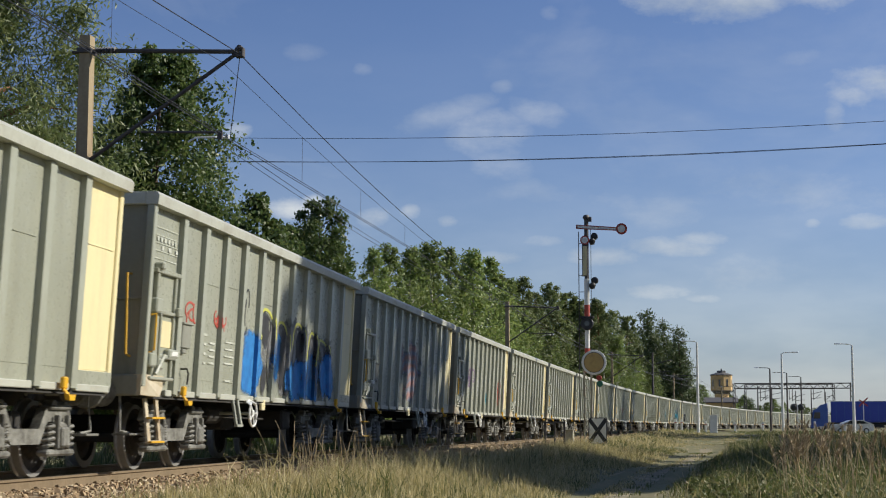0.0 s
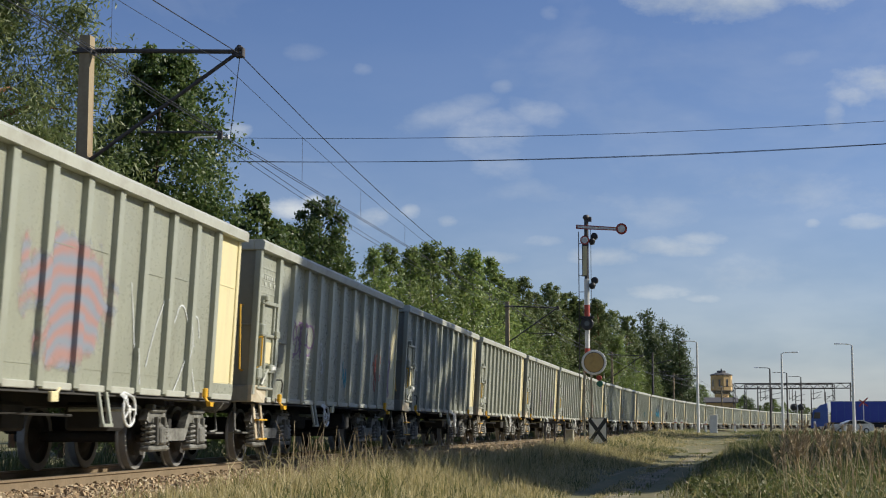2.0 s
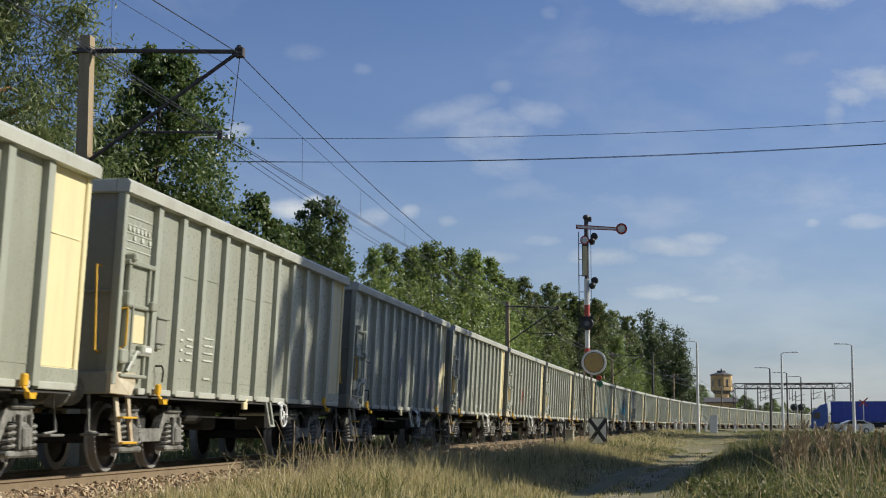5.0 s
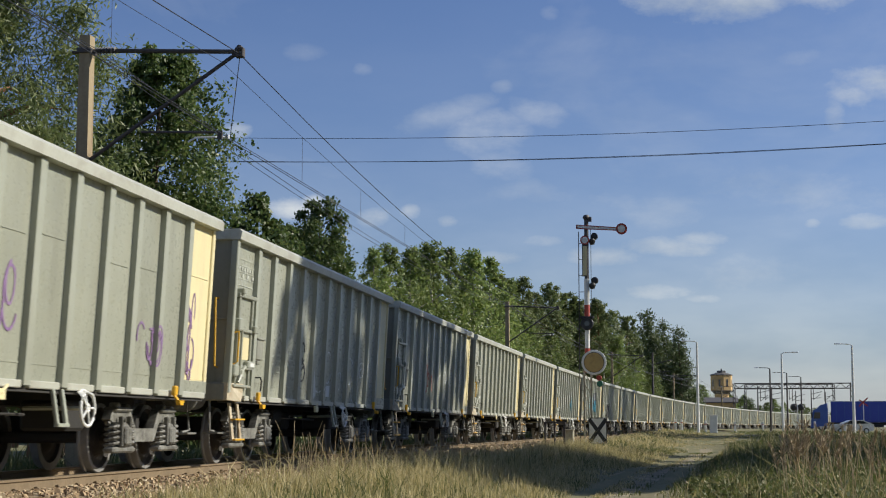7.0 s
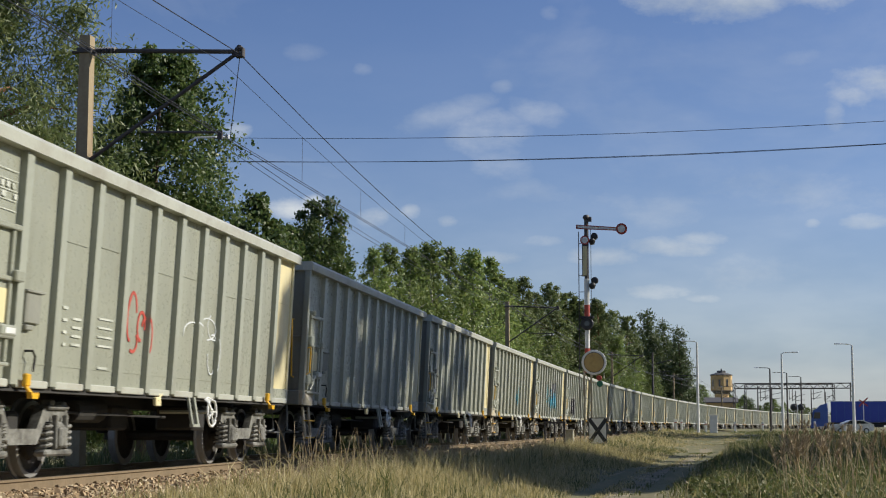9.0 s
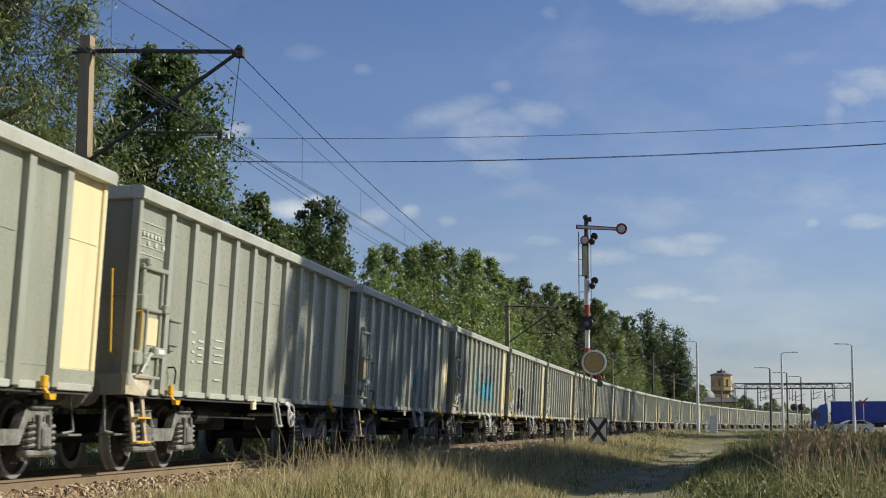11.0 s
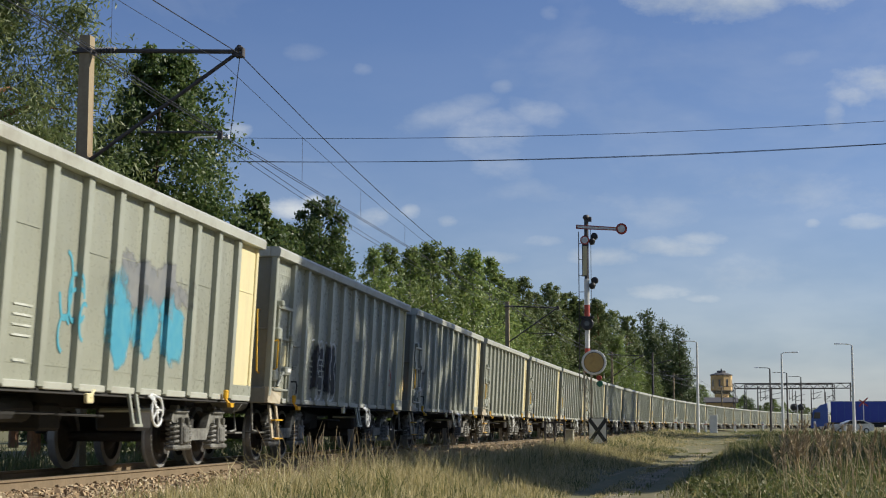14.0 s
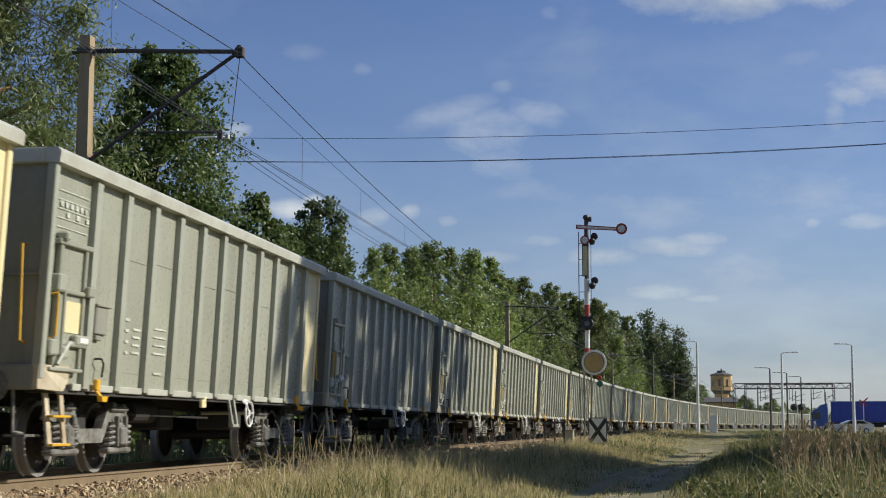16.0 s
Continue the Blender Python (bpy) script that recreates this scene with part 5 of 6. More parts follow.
    st = tagged(empty("point_stand"), "dark steel three-legged stand by the track", "steel stand")
    for yy in (-0.35, 0, 0.35):
        part("leg", Mesh().box(-0.04, 0.04, yy - 0.035, yy + 0.035, -0.1, 1.0, 0.005), M["steel"], st)
    part("crossbar", Mesh().box(-0.05, 0.05, -0.40, 0.40, 0.98, 1.05, 0.008), M["steel"], st)
    st.matrix_basis = pose(56.0, 4.45, float(ground(56.0, 4.45)))


make_semaphore()


# ---------------------------------------------------------------- level crossing, far things
def make_lamp_post(h, arm, mat, label):
    p = tagged(empty("street_lamp"), label, "street lamp", group="street lamps at the crossing")
    part("post", Mesh().tube([(0, 0, -0.2), (0, 0, h * 0.6), (0, 0, h)], 0.17, 10, True, 0.10), mat, p)
    part("arm", Mesh().tube([(0, 0, h - 0.02), (0, 0.25 * arm, h + 0.12), (0, arm, h + 0.16)], 0.05, 8), mat, p)
    part("lamp_head", Mesh().box(-0.14, 0.14, arm, arm + (0.7 if arm > 0 else -0.7), h + 0.10, h + 0.22, 0.04), M["galv"], p)
    return p


def make_crossing():
    # the road over the line
    n = 40
    ts = np.linspace(-1, 1, n)
    v = []
    for t in ts:
        for o in (-3.2, -1.6, 0, 1.6, 3.2):
            y = -25 + 75 * t
            x = 203 + o + 0.03 * abs(y)
            v.append((x, y, float(ground(x, y)) + 0.05 if abs(y - float(track_y(x))) > 3 else 0.70))
    idx = np.arange((n - 1) * 4)
    a = (idx // 4) * 5 + idx % 4
    f = np.stack([a, a + 1, a + 6, a + 5], 1)
    tagged(part("road", raw_mesh("road", np.array(v), f, True), M["asphalt"]), "worn grey asphalt road over the level crossing", "road", kind="structure")
    for deg, d, h, arm, mat in ((-0.73, 160, 9.3, 0.9, "galv"), (-3.78, 180, 9.0, -1.2, "galv"), (-6.28, 165, 9.2, 1.1, "galv"), (-3.35, 232, 9.2, 1.6, "steel"), (-3.95, 260, 9.4, 1.6, "steel"), (-4.45, 285, 9.5, 1.6, "steel")):
        p = make_lamp_post(h, arm, M["white" if mat == "galv" else mat], "tall pale street lamp by the level crossing" if mat == "galv" else "dark street lamp behind the level crossing")
        x, y, z = bearing(deg, d)
        p.matrix_basis = pose(x, y, z)
    post = tagged(empty("bollard"), "white roadside post at the crossing", "bollard", group="white posts at the crossing")
    part("post", Mesh().box(-0.13, 0.13, -0.13, 0.13, -0.1, 1.25, 0.03), M["white"], post)
    part("band", Mesh().box(-0.133, 0.133, -0.133, 0.133, 0.85, 0.93), M["red"], post)
    for i, (deg, d) in enumerate(((0.1, 175), (-0.12, 178), (-1.0, 176), (-2.06, 186), (-3.05, 190), (-4.9, 196), (-5.85, 192))):
        x, y, z = bearing(deg, d)
        if i == 0:
            post.matrix_basis = pose(x, y, z)
        else:
            copy_thing(post, pose(x, y, z))
    cab = tagged(empty("relay_cabinet"), "grey steel relay cabinet beside the track", "cabinet")
    part("body", Mesh().box(-0.4, 0.4, -0.42, 0.42, -0.1, 1.85, 0.03), M["galv"], cab)
    part("roof", Mesh().box(-0.46, 0.46, -0.48, 0.48, 1.85, 1.93, 0.03), M["galv"], cab)
    x, y, z = bearing(-1.28, 172)
    cab.matrix_basis = pose(x, y, z)
    # warning lights and cross of the crossing
    w = tagged(empty("crossing_signal"), "level crossing warning lights on a white mast", "crossing signal")
    part("mast", Mesh().tube([(0, 0, -0.1), (0, 0, 3.4)], 0.07, 8), M["white"], w)
    for sy in (-0.45, 0.45):
        part("lamp", Mesh().lathe([(-0.3, 0.25), (-0.1, 0.36), (0, 0.36), (0.1, 0.2)], (0, sy, 3.1), "x", 16).lathe([(-0.02, 0.42), (0.02, 0.42)], (0.03, sy, 3.1), "x", 18), M["black"], w)
    x, y, z = bearing(-4.3, 196)
    w.matrix_basis = pose(x, y, z)
    c = tagged(empty("warning_cross"), "red and white diagonal crossing sign on a post", "road sign")
    part("post", Mesh().tube([(0, 0, -0.1), (0, 0, 3.6)], 0.05, 8), M["galv"], c)
    for sg in (-1, 1):
        part("blade", Mesh().prism([(-0.55, 3.4 - sg * 0.42), (-0.49, 3.56 - sg * 0.42), (0.55, 3.4 + sg * 0.42), (0.49, 3.24 + sg * 0.42)] if sg < 0 else [(-0.55, 2.98), (-0.49, 2.82), (0.55, 3.24 + 0.36), (0.49, 3.76)], "x", -0.06 - 0.012 * sg, -0.05 - 0.012 * sg), M["red"], c)
    x, y, z = bearing(-6.62, 192)
    c.matrix_basis = pose(x, y, z + 0.4)


make_crossing()


def road_wheel(parent, x, y, r, wd):
    w = part("wheel", Mesh().lathe([(-wd / 2, r * 0.6), (-wd / 2, r * 0.93), (-wd * 0.35, r), (wd * 0.35, r), (wd / 2, r * 0.93), (wd / 2, r * 0.6)], (0, 0, 0), "y", 22), M["rubber"], parent, at=pose(x, y, r))
    part("rim", Mesh().lathe([(-wd / 2 - 0.005, r * 0.58), (-wd * 0.3, r * 0.35), (wd * 0.3, r * 0.35), (wd / 2 + 0.005, r * 0.58)], (0, 0, 0), "y", 18), M["galv"], w)


def make_truck():
    t = tagged(empty("lorry"), "blue articulated lorry waiting at the crossing", "lorry")
    # x forward, y to its left
    cab = part("cab", Mesh().prism([(0.0, 0.55), (-0.05, 1.5), (-0.32, 2.75), (-0.75, 2.95), (-2.25, 3.1), (-2.25, 0.75), (-0.4, 0.5)], "y", -1.22, 1.22), M["bluecab"], t, "blue cab")
    part("roof_spoiler", Mesh().prism([(-0.75, 2.95), (-1.2, 3.45), (-2.2, 3.75), (-2.2, 3.05)], "y", -1.15, 1.15), M["bluecab"], cab)
    part("windscreen", Mesh().prism([(-0.04, 1.62), (-0.29, 2.68), (-0.32, 2.68), (-0.07, 1.62)], "y", -1.1, 1.1), M["glass"], cab)
    for sy in (-1, 1):
        part("side_window", Mesh().prism([(-0.35, 1.65), (-0.50, 2.5), (-1.25, 2.5), (-1.25, 1.65)], "y", sy * 1.222, sy * 1.235), M["glass"], cab)
        part("mirror", Mesh().box(-0.25, -0.1, sy * 1.3, sy * 1.5, 1.75, 2.5, 0.03), M["black"], cab)
        part("headlight", Mesh().box(-0.02, 0.03, sy * 0.75, sy * 1.1, 0.75, 0.95, 0.02), M["white"], cab)
    part("bumper", Mesh().box(-0.6, 0.06, -1.24, 1.24, 0.35, 0.62, 0.05), M["bluecab"], cab)
    part("grille", Mesh().box(-0.02, 0.015, -0.7, 0.7, 0.95, 1.45, 0.01), M["black"], cab)
    body = part("trailer_body", Mesh().box(-16.2, -2.65, -1.27, 1.27, 1.15, 4.0, 0.05), M["blue"], t, "blue tarpaulin trailer body")
    part("top_edge", Mesh().box(-16.22, -2.63, -1.28, 1.28, 3.93, 4.02, 0.02), M["white"], body)
    for k in range(12):
        part("strap", Mesh().box(-3.4 - 1.1 * k, -3.34 - 1.1 * k, 1.27, 1.285, 1.1, 3.9), M["bluecab"], body)
        part("strap", Mesh().box(-3.4 - 1.1 * k, -3.34 - 1.1 * k, -1.285, -1.27, 1.1, 3.9), M["bluecab"], body)
    part("chassis", Mesh().box(-16.0, -0.6, -0.5, 0.5, 0.75, 1.14, 0.02).box(-9.5, -5.5, -1.1, 1.1, 0.5, 0.9, 0.05), M["black"], t)
    for x in (-1.4, -4.9, -11.5, -12.8, -14.1):
        for sy in (-1.05, 1.05):
            road_wheel(t, x, sy, 0.5, 0.32)
    x, y, z = bearing(-4.78, 216)
    t.matrix_basis = pose(x, y, z + 0.08, 0, 0, 83)
    return t


def make_car():
    t = tagged(empty("car"), "silver estate car waiting behind the lorry", "car")
    out = [(-2.05, 0.35), (-2.1, 0.75), (-2.0, 0.98), (-1.15, 1.05), (-0.35, 1.42), (0.9, 1.45), (1.75, 1.15), (2.1, 0.95), (2.12, 0.45), (2.0, 0.32)]
    b = part("body", Mesh().prism([(-a, z) for a, z in out], "y", -0.86, 0.86), M["silver"], t)
    for sy in (-1, 1):
        part("side_window", Mesh().prism([(1.0, 1.03), (0.35, 1.36), (-0.25, 1.37), (-0.25, 1.03)], "y", sy * 0.862, sy * 0.872), M["glass"], b)
        part("side_window", Mesh().prism([(-0.32, 1.03), (-0.32, 1.37), (-0.95, 1.36), (-1.55, 1.08)], "y", sy * 0.862, sy * 0.872), M["glass"], b)
        part("headlight", Mesh().box(2.0, 2.08, sy * 0.5, sy * 0.8, 0.75, 0.9, 0.02), M["white"], b)
        part("tail_light", Mesh().box(-2.12, -2.02, sy * 0.6, sy * 0.84, 0.75, 1.0, 0.02), M["red"], b)
    for x in (-1.3, 1.35):
        for sy in (-0.78, 0.78):
            road_wheel(t, x, sy, 0.31, 0.2)
    x, y, z = bearing(-6.2, 168)
    t.matrix_basis = pose(x, y, z + 0.03, 0, 0, 96)


make_truck()
make_car()


def make_gantry(d, deg0, deg1, z):
    g = tagged(empty("catenary_gantry"), "dark lattice steel catenary gantry across the station tracks", "gantry")
    a, b = Vector(bearing(deg0, d)), Vector(bearing(deg1, d))
    for p in (a, b):
        m = Mesh()
        for ox, oy in ((-0.2, -0.2), (0.2, -0.2), (0.2, 0.2), (-0.2, 0.2)):
            m.tube([(p.x + ox, p.y + oy, -0.2), (p.x + ox, p.y + oy, z)], 0.07, 4)
        for k in range(9):
            m.tube([(p.x - 0.2, p.y - 0.2, z * k / 9), (p.x - 0.2, p.y + 0.2, z * (k + 1) / 9)], 0.05, 4)
        part("column", m, M["steel"], g)
    m = Mesh()
    for zz in (z, z - 0.95):
        m.tube([(a.x, a.y, zz), (b.x, b.y, zz)], 0.10, 4)
    n = 22
    for k in range(n):
        p, q = a.lerp(b, k / n), a.lerp(b, (k + 1) / n)
        up = k % 2
        m.tube([(p.x, p.y, z - 0.95 * up), (q.x, q.y, z - 0.95 * (1 - up))], 0.06, 4)
    part("lattice_beam", m, M["steel"], g)
    for k in (5, 11, 17):
        p = a.lerp(b, k / n)
        part("hanger", Mesh().tube([(p.x, p.y, z - 0.9), (p.x, p.y, z - 3.4)], 0.07, 4).tube([(p.x, p.y, z - 3.3), (p.x, p.y - 1.4, z - 2.2)], 0.05, 4), M["steel"], g)


make_gantry(300, -2.05, -6.22, 9.6)
make_gantry(345, -2.45, -5.6, 10.6)


def make_far_poles():
    p = tagged(empty("steel_pole"), "dark steel pole by the station tracks", "pole", group="poles by the station")
    part("shaft", Mesh().tube([(0, 0, -0.2), (0, 0, 9.5)], 0.16, 6, True, 0.11), M["steel"], p)
    part("bracket", Mesh().tube([(0, 0, 8.0), (0, -2.4, 8.6)], 0.06, 5).tube([(0, 0, 7.0), (0, -2.2, 7.2)], 0.05, 5), M["steel"], p)
    for i, (deg, d) in enumerate(((-2.9, 330), (-3.4, 370), (-4.8, 360), (-5.3, 410), (-4.25, 400), (0.9, 190), (1.0, 380))):
        x, y, z = bearing(deg, d)
        if i == 0:
            p.matrix_basis = pose(x, y, z)
        else:
            copy_thing(p, pose(x, y, z))


make_far_poles()


def octagon(r, z0, z1, r1=None):
    m = Mesh()
    r1 = r if r1 is None else r1
    return m.lathe([(z0, r), (z1, r1)], (0, 0, 0), "z", 8)


def make_water_tower():
    t = tagged(empty("water_tower"), "old ochre-plastered octagonal railway water tower", "water tower")
    part("stem", octagon(2.1, -0.5, 11.6), M["plaster"], t)
    part("collar", octagon(2.1, 11.0, 12.0, 3.15), M["roof"], t)
    part("drum", octagon(3.15, 12.0, 16.6), M["plaster"], t, "ochre plastered tank drum")
    part("eaves", octagon(3.35, 16.5, 16.75), M["roof"], t)
    part("roof", octagon(3.35, 16.75, 17.4, 1.4), M["roof"], t)
    part("lantern", octagon(1.3, 17.3, 18.0), M["roof"], t)
    part("vent", Mesh().tube([(0, 0, 18.0), (0, 0, 18.6)], 0.2, 6), M["roof"], t)
    for k in range(8):
        a = pi / 8 + k * pi / 4
        w = Mesh().box(-0.03, 0.05, -0.3, 0.3, 13.2, 15.3, 0.02)
        part("window", w, M["glass"], t, at=pose(2.90 * cos(a), 2.90 * sin(a), 0, 0, 0, math.degrees(a)))
    x, y, z = bearing(-1.60, 425)
    t.matrix_basis = pose(x, y, 0.3, 0, 0, 10) @ Matrix.Diagonal((0.94, 0.94, 0.905, 1))
    h = tagged(empty("station_house"), "low ochre station building with a grey roof", "station building")
    part("wall", Mesh().box(-3, 3, -3.6, 3.6, -0.5, 7.0, 0.05), M["plaster"], h)
    part("roof", Mesh().prism([(-3.6, 7.0), (-3.6, 7.2), (0, 8.4), (3.6, 7.2), (3.6, 7.0)], "y", -4.3, 4.3), M["roof"], h)
    for yy in (-2.4, -0.8, 0.8, 2.4):
        part("window", Mesh().box(-3.03, -2.97, yy - 0.4, yy + 0.4, 4.4, 6.0, 0.01), M["glass"], h)
    x, y, z = bearing(-1.55, 392)
    h.matrix_basis = pose(x, y, 0.3)


make_water_tower()


# ---------------------------------------------------------------- graffiti on single wagons
def side_y(x):
    return -1.4795 if any(abs(x - r) < 0.098 for r in RIBS) else -1.4165


def stroke(points, width):
    """A flat painted line on the wagon's side: it follows plates and ribs."""
    m = Mesh()
    for _ in range(2):
        cut = [points[0]]
        for (x0, z0), (x1, z1) in zip(points[:-1], points[1:]):
            cut += [(x0 * 0.75 + x1 * 0.25, z0 * 0.75 + z1 * 0.25), (x0 * 0.25 + x1 * 0.75, z0 * 0.25 + z1 * 0.75)]
        points = cut + [points[-1]]
    pts = []
    for (x0, z0), (x1, z1) in zip(points[:-1], points[1:]):
        k = max(1, int(abs(x1 - x0) / 0.06) + int(abs(z1 - z0) / 0.25))
        pts += [(x0 + (x1 - x0) * i / k, z0 + (z1 - z0) * i / k) for i in range(k)]
    pts.append(points[-1])
    for (x0, z0), (x1, z1) in zip(pts[:-1], pts[1:]):
        d = Vector((x1 - x0, z1 - z0))
        if d.length < 1e-6:
            continue
        n = Vector((-d.y, d.x)).normalized() * width / 2
        y = min(side_y(x0), side_y(x1)) if abs(side_y(x0) - side_y(x1)) < 0.01 else side_y((x0 + x1) / 2)
        m.prism([(x0 + n.x, z0 + n.y), (x0 - n.x, z0 - n.y), (x1 - n.x, z1 - n.y), (x1 + n.x, z1 + n.y)], "y", y - 0.003, y + 0.002)
    return m


def join(ms):
    r = Mesh()
    for m in ms:
        r.add(m.v, m.f)
    return r


def scribble(rnd, x, z, w, h, n, width):
    ms = []
    for _ in range(n):
        cx, cz = x + rnd.uniform(0, w), z + rnd.uniform(0.2, 0.8) * h
        a0, turn = rnd.uniform(0, 6.28), rnd.choice((-1, 1)) * rnd.uniform(2.5, 5.5)
        ra, rb = rnd.uniform(0.12, 0.3) * w, rnd.uniform(0.15, 0.4) * h
        ms.append(stroke([(cx + ra * cos(a0 + turn * i / 9), cz + rb * sin(a0 + turn * i / 9)) for i in range(10)], width))
    return join(ms)


def spray(name, base, vary, seed, rings=0.0):
    """Sprayed paint that fades out unevenly towards the edges of its patch."""
    m = bpy.data.materials.new(name)
    m.use_nodes = True
    nt = m.node_tree
    bs = nt.nodes["Principled BSDF"]
    tc = nt.nodes.new("ShaderNodeTexCoord")
    sep = nt.nodes.new("ShaderNodeSeparateXYZ")
    link(nt, tc.outputs["Generated"], sep.inputs[0])
    sq = []
    for o in (sep.outputs[0], sep.outputs[2]):
        q = mathn(nt, "MULTIPLY", mathn(nt, "SUBTRACT", o, 0.5), 2.0)
        sq.append(mathn(nt, "MULTIPLY", q, q))
    r2 = mathn(nt, "ADD", sq[0], sq[1])
    n = noise_tex(nt, mapping(nt, tc.outputs["Object"], (seed, 0, seed)), 1.6, 5, 0.6, 0.5)
    val = mathn(nt, "SUBTRACT", mathn(nt, "ADD", 0.92, mathn(nt, "MULTIPLY", mathn(nt, "SUBTRACT", n, 0.5), 2.6)), r2)
    alpha = ramp(nt, val, [(0.10, (0, 0, 0)), (0.42, (0.92, 0.92, 0.92))])
    g = noise_tex(nt, tc.outputs["Object"], 5.0, 4, 0.6)
    f = ramp(nt, g, [(0.40, (0, 0, 0)), (0.62, (1, 1, 1))])
    if rings:
        w = nt.nodes.new("ShaderNodeTexWave")
        w.wave_type, w.rings_direction = "RINGS", "Y"
        w.inputs["Scale"].default_value, w.inputs["Distortion"].default_value = rings, 5.0
        link(nt, tc.outputs["Object"], w.inputs["Vector"])
        f = w.outputs["Fac"]
        alpha = mathn(nt, "MULTIPLY", alpha, 0.72)
    link(nt, mixc(nt, f, base, vary), bs.inputs["Base Color"])
    link(nt, alpha, bs.inputs["Alpha"])
    bs.inputs["Roughness"].default_value = 0.55
    return m


def patch(x0, z0, w, h):
    """A coat of paint over plates and ribs between x0 and x0 + w."""
    line = []
    for r in RIBS:
        for dx, y in ((-0.101, -1.4175), (-0.089, -1.4815), (0.089, -1.4815), (0.101, -1.4175)):
            if x0 < r + dx < x0 + w:
                line.append((r + dx, y))
    line = [(x0, side_y(x0) - 0.002)] + line + [(x0 + w, side_y(x0 + w) - 0.002)]
    m = Mesh()
    vs = [(x, y, z) for x, y in line for z in (z0, z0 + h)]
    return m.add(vs, [(2 * i, 2 * i + 2, 2 * i + 3, 2 * i + 1) for i in range(len(line) - 1)])


def make_graffiti():
    rnd = random.Random(12)
    blue, teal = spray("blue_spray", (0.03, 0.23, 0.58), (0.02, 0.16, 0.46), 1.0), spray("teal_spray", (0.06, 0.32, 0.45), (0.10, 0.36, 0.46), 2.0)
    silver, pink = spray("silver_spray", (0.24, 0.24, 0.24), (0.12, 0.12, 0.13), 3.0), spray("faded_pink_spray", (0.50, 0.27, 0.25), (0.30, 0.34, 0.42), 4.0, 1.3)
    black, grey = spray("black_spray", (0.025, 0.025, 0.03), (0.05, 0.05, 0.055), 5.0), spray("dark_haze_spray", (0.20, 0.21, 0.22), (0.26, 0.26, 0.25), 6.0)

    def paint(k, mesh, mat, label):
        mesh = mesh.data("graffiti")
        lean_sides(mesh)
        tagged(part("graffiti", mesh, M[mat] if isinstance(mat, str) else mat, WAGONS[k], label), kind="stuff")

    # the wagon with the large blue and silver piece
    paint(0, patch(-0.95, 1.10, 5.6, 1.5), silver, "silver-grey sprayed letter fill")
    for x, z, w, h in ((-1.95, 1.05, 1.5, 1.25), (-0.1, 1.3, 0.8, 1.0), (0.7, 1.00, 1.9, 0.9), (2.2, 1.05, 1.5, 0.95), (3.4, 1.00, 1.5, 1.1)):
        paint(0, patch(x, z, w, h), blue, "bright blue sprayed patch")
    for x, z, w, h in ((-0.75, 1.9, 0.55, 0.7), (0.5, 1.2, 0.5, 1.3), (1.6, 1.7, 0.6, 0.8), (3.0, 1.5, 0.7, 0.9), (-0.6, 1.1, 0.4, 0.6), (4.0, 1.75, 0.5, 0.5)):
        paint(0, patch(x, z, w, h), black, "black sprayed shape")
    for i, (x, w, z) in enumerate(((-0.8, 0.8, 2.55), (0.3, 0.7, 2.40), (1.5, 0.7, 2.45), (2.7, 0.5, 2.35), (3.2, 1.1, 2.25))):
        paint(0, stroke([(x - 0.12, z - 0.5), (x, z), (x + w * 0.5, z + 0.06), (x + w, z - 0.1), (x + w + 0.05, z - 0.45)], 0.05), "graf_yellow", "yellow sprayed outline")
        paint(0, stroke([(x - 0.05, 1.25), (x + 0.02, z - 0.08), (x + w * 0.5, z - 0.03), (x + w * 0.9, z - 0.2), (x + w * 0.6, 1.8), (x + w * 0.95, 1.2)], 0.045), "graf_black", "black sprayed outline")
    paint(0, scribble(rnd, -4.9, 2.0, 0.7, 0.45, 4, 0.03), "graf_red", "small red sprayed tag")
    paint(0, scribble(rnd, -3.4, 1.95, 0.5, 0.45, 5, 0.03), "graf_red", "small dark red sprayed tag")
    paint(0, scribble(rnd, -1.9, 2.1, 0.4, 0.7, 5, 0.03), "graf_black", "small black sprayed tag")
    paint(1, patch(-1.9, 1.22, 3.3, 1.75), pink, "faded pink and blue sprayed rings")
    paint(1, join([stroke([(1.75, 2.45), (1.95, 1.9), (2.15, 1.15)], 0.022), stroke([(3.1, 2.35), (2.75, 1.9), (2.5, 1.4)], 0.022), stroke([(3.55, 2.05), (3.75, 2.35), (4.05, 2.25), (4.3, 1.75), (3.9, 1.3), (3.7, 1.1)], 0.022), stroke([(4.3, 1.75), (4.4, 2.2), (4.6, 2.2), (4.7, 1.9)], 0.022), stroke([(4.3, 1.75), (4.65, 1.1)], 0.022)]), "graf_white", "thin white sprayed lines")
    paint(2, scribble(rnd, -3.9, 1.7, 1.5, 0.9, 9, 0.035), "graf_purple", "purple sprayed tag")
    paint(2, scribble(rnd, -1.7, 1.6, 0.5, 0.6, 5, 0.025), "graf_white", "small white sprayed tag")
    paint(2, scribble(rnd, 0.5, 1.35, 0.4, 0.6, 4, 0.03), "graf_teal", "small green sprayed tag")
    paint(2, scribble(rnd, 3.5, 1.5, 0.6, 0.9, 5, 0.025), "graf_red", "faint red sprayed tag")
    paint(2, scribble(rnd, 5.3, 1.3, 0.5, 1.3, 8, 0.025), "graf_purple", "thin purple tag on the cream panel")
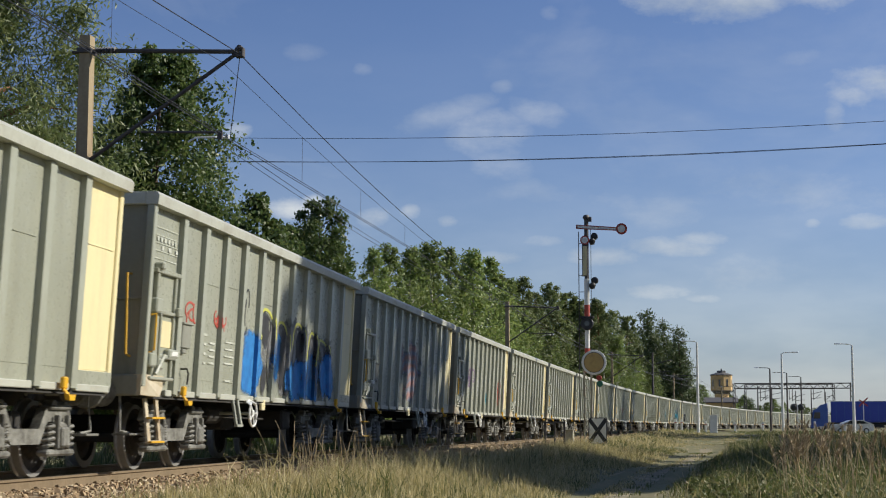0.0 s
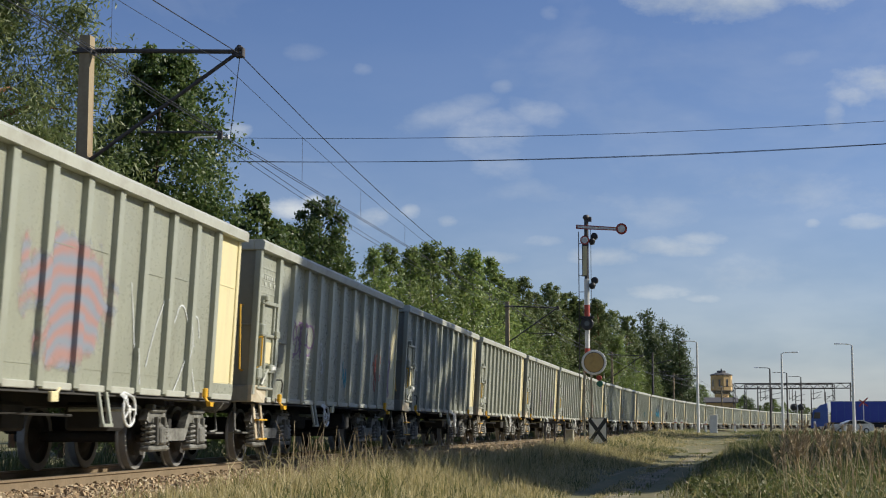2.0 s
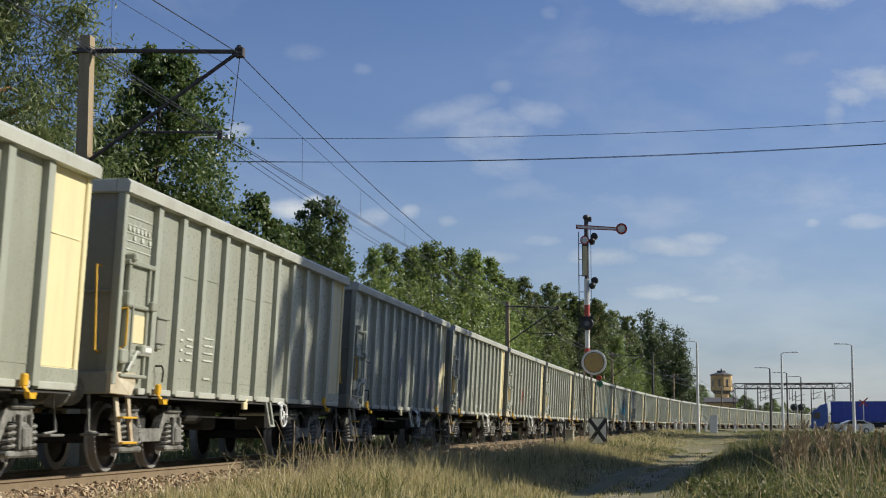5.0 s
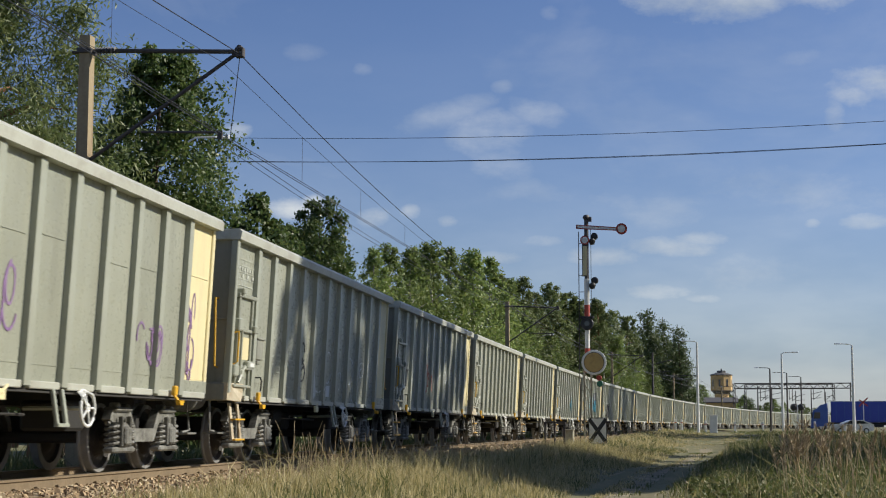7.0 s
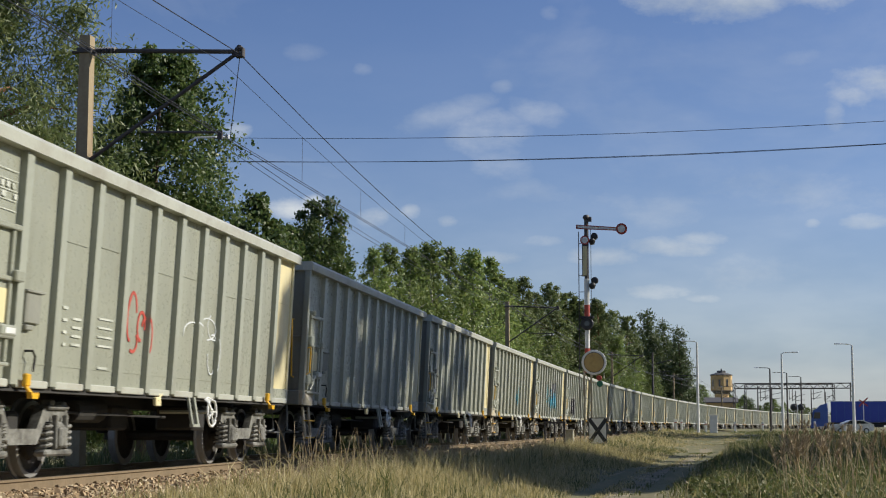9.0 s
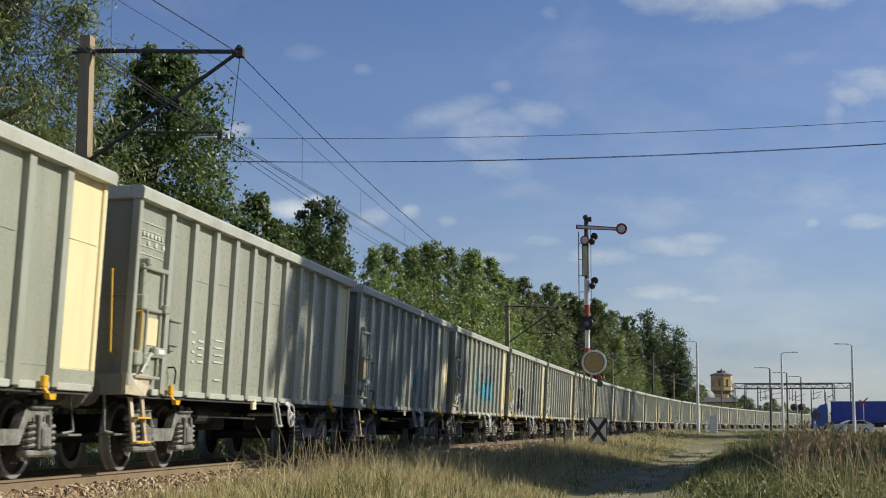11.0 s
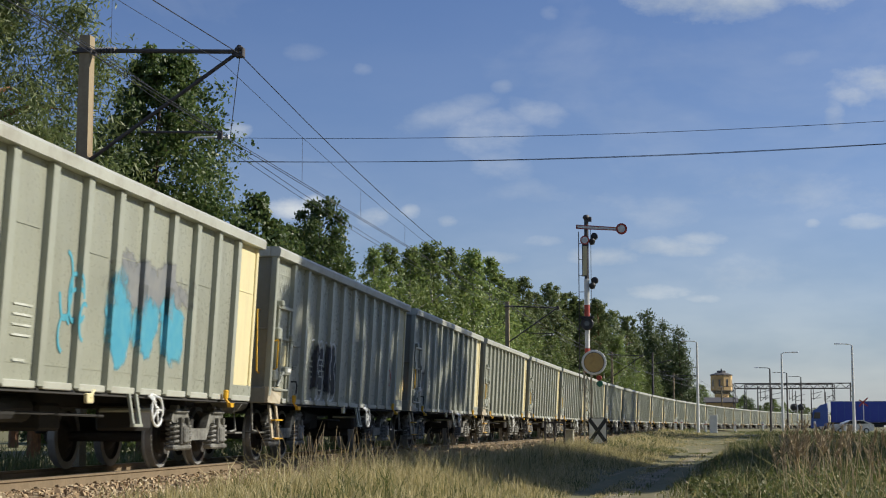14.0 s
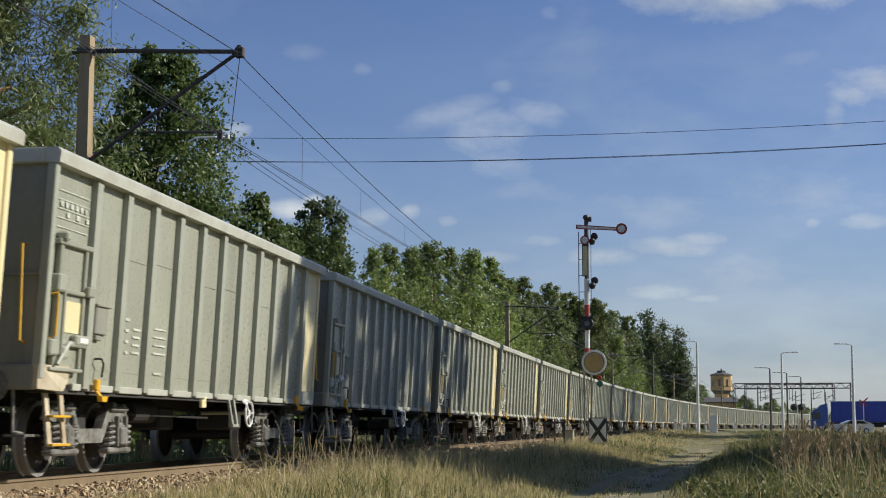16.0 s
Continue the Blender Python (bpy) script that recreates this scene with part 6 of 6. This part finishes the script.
    paint(3, join([stroke([(-1.72 + 0.17 * cos(a), 1.56 + 0.12 * sin(a)) for a in np.linspace(0, 6.4, 14)], 0.028), stroke([(-1.65, 1.95), (-1.68, 2.02), (-1.5, 2.02), (-1.5, 1.88)], 0.028), stroke([(-1.75, 1.72), (-1.5, 1.86), (-1.72, 1.86), (-1.45, 1.72), (-1.8, 1.45)], 0.028)]), "graf_black", "black looped sprayed tag")
    paint(3, scribble(rnd, 2.45, 1.3, 0.35, 0.5, 4, 0.022), "graf_black", "small dark sprayed tag")
    paint(3, stroke([(0.3, 1.6), (0.42, 1.95), (0.5, 1.6), (0.35, 1.75), (0.55, 1.72)], 0.022), "graf_red", "small faded red sprayed tag")
    paint(5, scribble(rnd, -1.2, 1.6, 0.8, 0.8, 6, 0.035), "graf_purple", "purple sprayed tag")
    paint(5, scribble(rnd, 3.5, 1.4, 0.7, 0.8, 6, 0.03), "graf_purple", "faint purple sprayed tag")
    paint(5, scribble(rnd, 5.3, 1.3, 0.5, 1.3, 7, 0.03), "graf_purple", "purple tag on the cream panel")
    arc = lambda cx, cz, rx, rz, a0, a1, n=14: [(cx + rx * cos(a), cz + rz * sin(a)) for a in np.linspace(a0, a1, n)]
    paint(6, join([stroke(arc(-1.62, 1.62, 0.20, 0.17, 0, 6.4), 0.035), stroke([(-1.95, 1.55), (-1.75, 1.62), (-1.5, 1.75), (-1.4, 1.6)], 0.035), stroke([(-1.72, 1.98), (-1.75, 2.16), (-1.55, 2.16), (-1.5, 2.0)], 0.035), stroke([(-1.85, 1.85), (-1.6, 1.9), (-1.75, 1.75), (-1.5, 1.86)], 0.035)]), "graf_black", "black looped sprayed tag")
    fang = Mesh().prism([(-0.72, 1.86), (-0.62, 1.60), (-0.50, 1.36), (-0.42, 1.30), (-0.50, 1.18), (-0.62, 1.14), (-0.72, 1.28), (-0.76, 1.55)], "y", -1.4225, -1.4175)
    paint(6, fang, "graf_white", "white sprayed crescent")
    paint(6, join([stroke(arc(0.50, 1.78, 0.27, 0.32, 0, 5.9), 0.022), stroke([(-0.42, 1.30), (-0.2, 1.26), (0.1, 1.35), (0.3, 1.5)], 0.022), stroke(arc(2.55, 1.78, 0.30, 0.28, 0.6, 5.6), 0.022), stroke([(2.75, 1.95), (2.85, 1.6), (2.7, 1.3), (2.95, 1.15), (3.2, 1.1)], 0.022), stroke([(3.3, 1.75), (3.5, 1.78), (3.55, 2.0), (3.95, 2.02), (4.0, 1.72), (3.6, 1.66), (3.55, 1.85), (3.8, 1.88)], 0.022), stroke([(1.3, 1.2), (1.45, 1.7), (1.7, 1.75), (1.75, 1.4), (1.5, 1.35)], 0.02)]), "graf_white", "loose white sprayed loops")
    paint(6, Mesh().box(0.38, 0.72, -1.4225, -1.4175, 1.20, 1.42), "graf_white", "small white stencil panel")
    paint(7, scribble(rnd, -1.7, 1.5, 0.6, 0.8, 5, 0.045), "graf_red", "red sprayed loops")
    paint(7, scribble(rnd, 0.4, 1.5, 1.6, 0.8, 4, 0.02), "graf_white", "faint white scrawl")
    paint(10, patch(0.8, 1.2, 0.9, 1.2), teal, "small faded teal patch")
    for x, w, h in ((-0.2, 1.1, 1.35), (0.7, 1.2, 1.15), (1.8, 1.2, 1.2)):
        paint(11, patch(x, 1.30, w, h), teal, "large teal sprayed patch")
    paint(11, patch(-0.3, 1.95, 3.6, 0.95), grey, "grey overspray")
    paint(11, scribble(rnd, -1.5, 1.4, 0.6, 1.1, 5, 0.05), "graf_teal", "small teal sprayed tag")
    for x, w in ((-3.5, 0.65), (-2.85, 0.55), (-2.35, 0.5), (-1.85, 0.7)):
        paint(12, patch(x, 1.15, w, 1.15), black, "black sprayed letter fill")
        paint(12, stroke([(x + 0.08, 2.25), (x + w * 0.6, 2.3), (x + w * 0.9, 2.0), (x + w * 0.55, 1.8), (x + w * 0.95, 1.5), (x + w * 0.8, 1.15), (x + w * 0.3, 1.12)], 0.04), "graf_white", "white sprayed outline")
    paint(12, scribble(rnd, 4.4, 1.6, 0.5, 0.5, 4, 0.02), "graf_red", "small red sprayed tag")
    # two wagons carry their handbrake on the other half
    for k in (0, 2):
        for c in WAGONS[k].children:
            if c.name.startswith(("handbrake_wheel", "brake_shaft", "brake_bracket")):
                c.matrix_basis = pose(-3.05, 0, 0)


make_graffiti()

# ---------------------------------------------------------------- what moves: the train
def motions():
    for k, w in WAGONS.items():
        walk(w, [(t, wagon_pose(k, t)) for t in range(17)])
    for k in range(-1, 14):
        for b in WAGONS[k].children:
            if not b.name.startswith("bogie"):
                continue
            for ws in b.children:
                if ws.name.startswith("wheelset"):
                    m0 = ws.matrix_basis.copy()
                    walk(ws, [(i / 30, Matrix.Translation(m0.translation) @ Matrix.Rotation(-travel(i / 30) / 0.46, 4, "Y")) for i in range(481)])


motions()
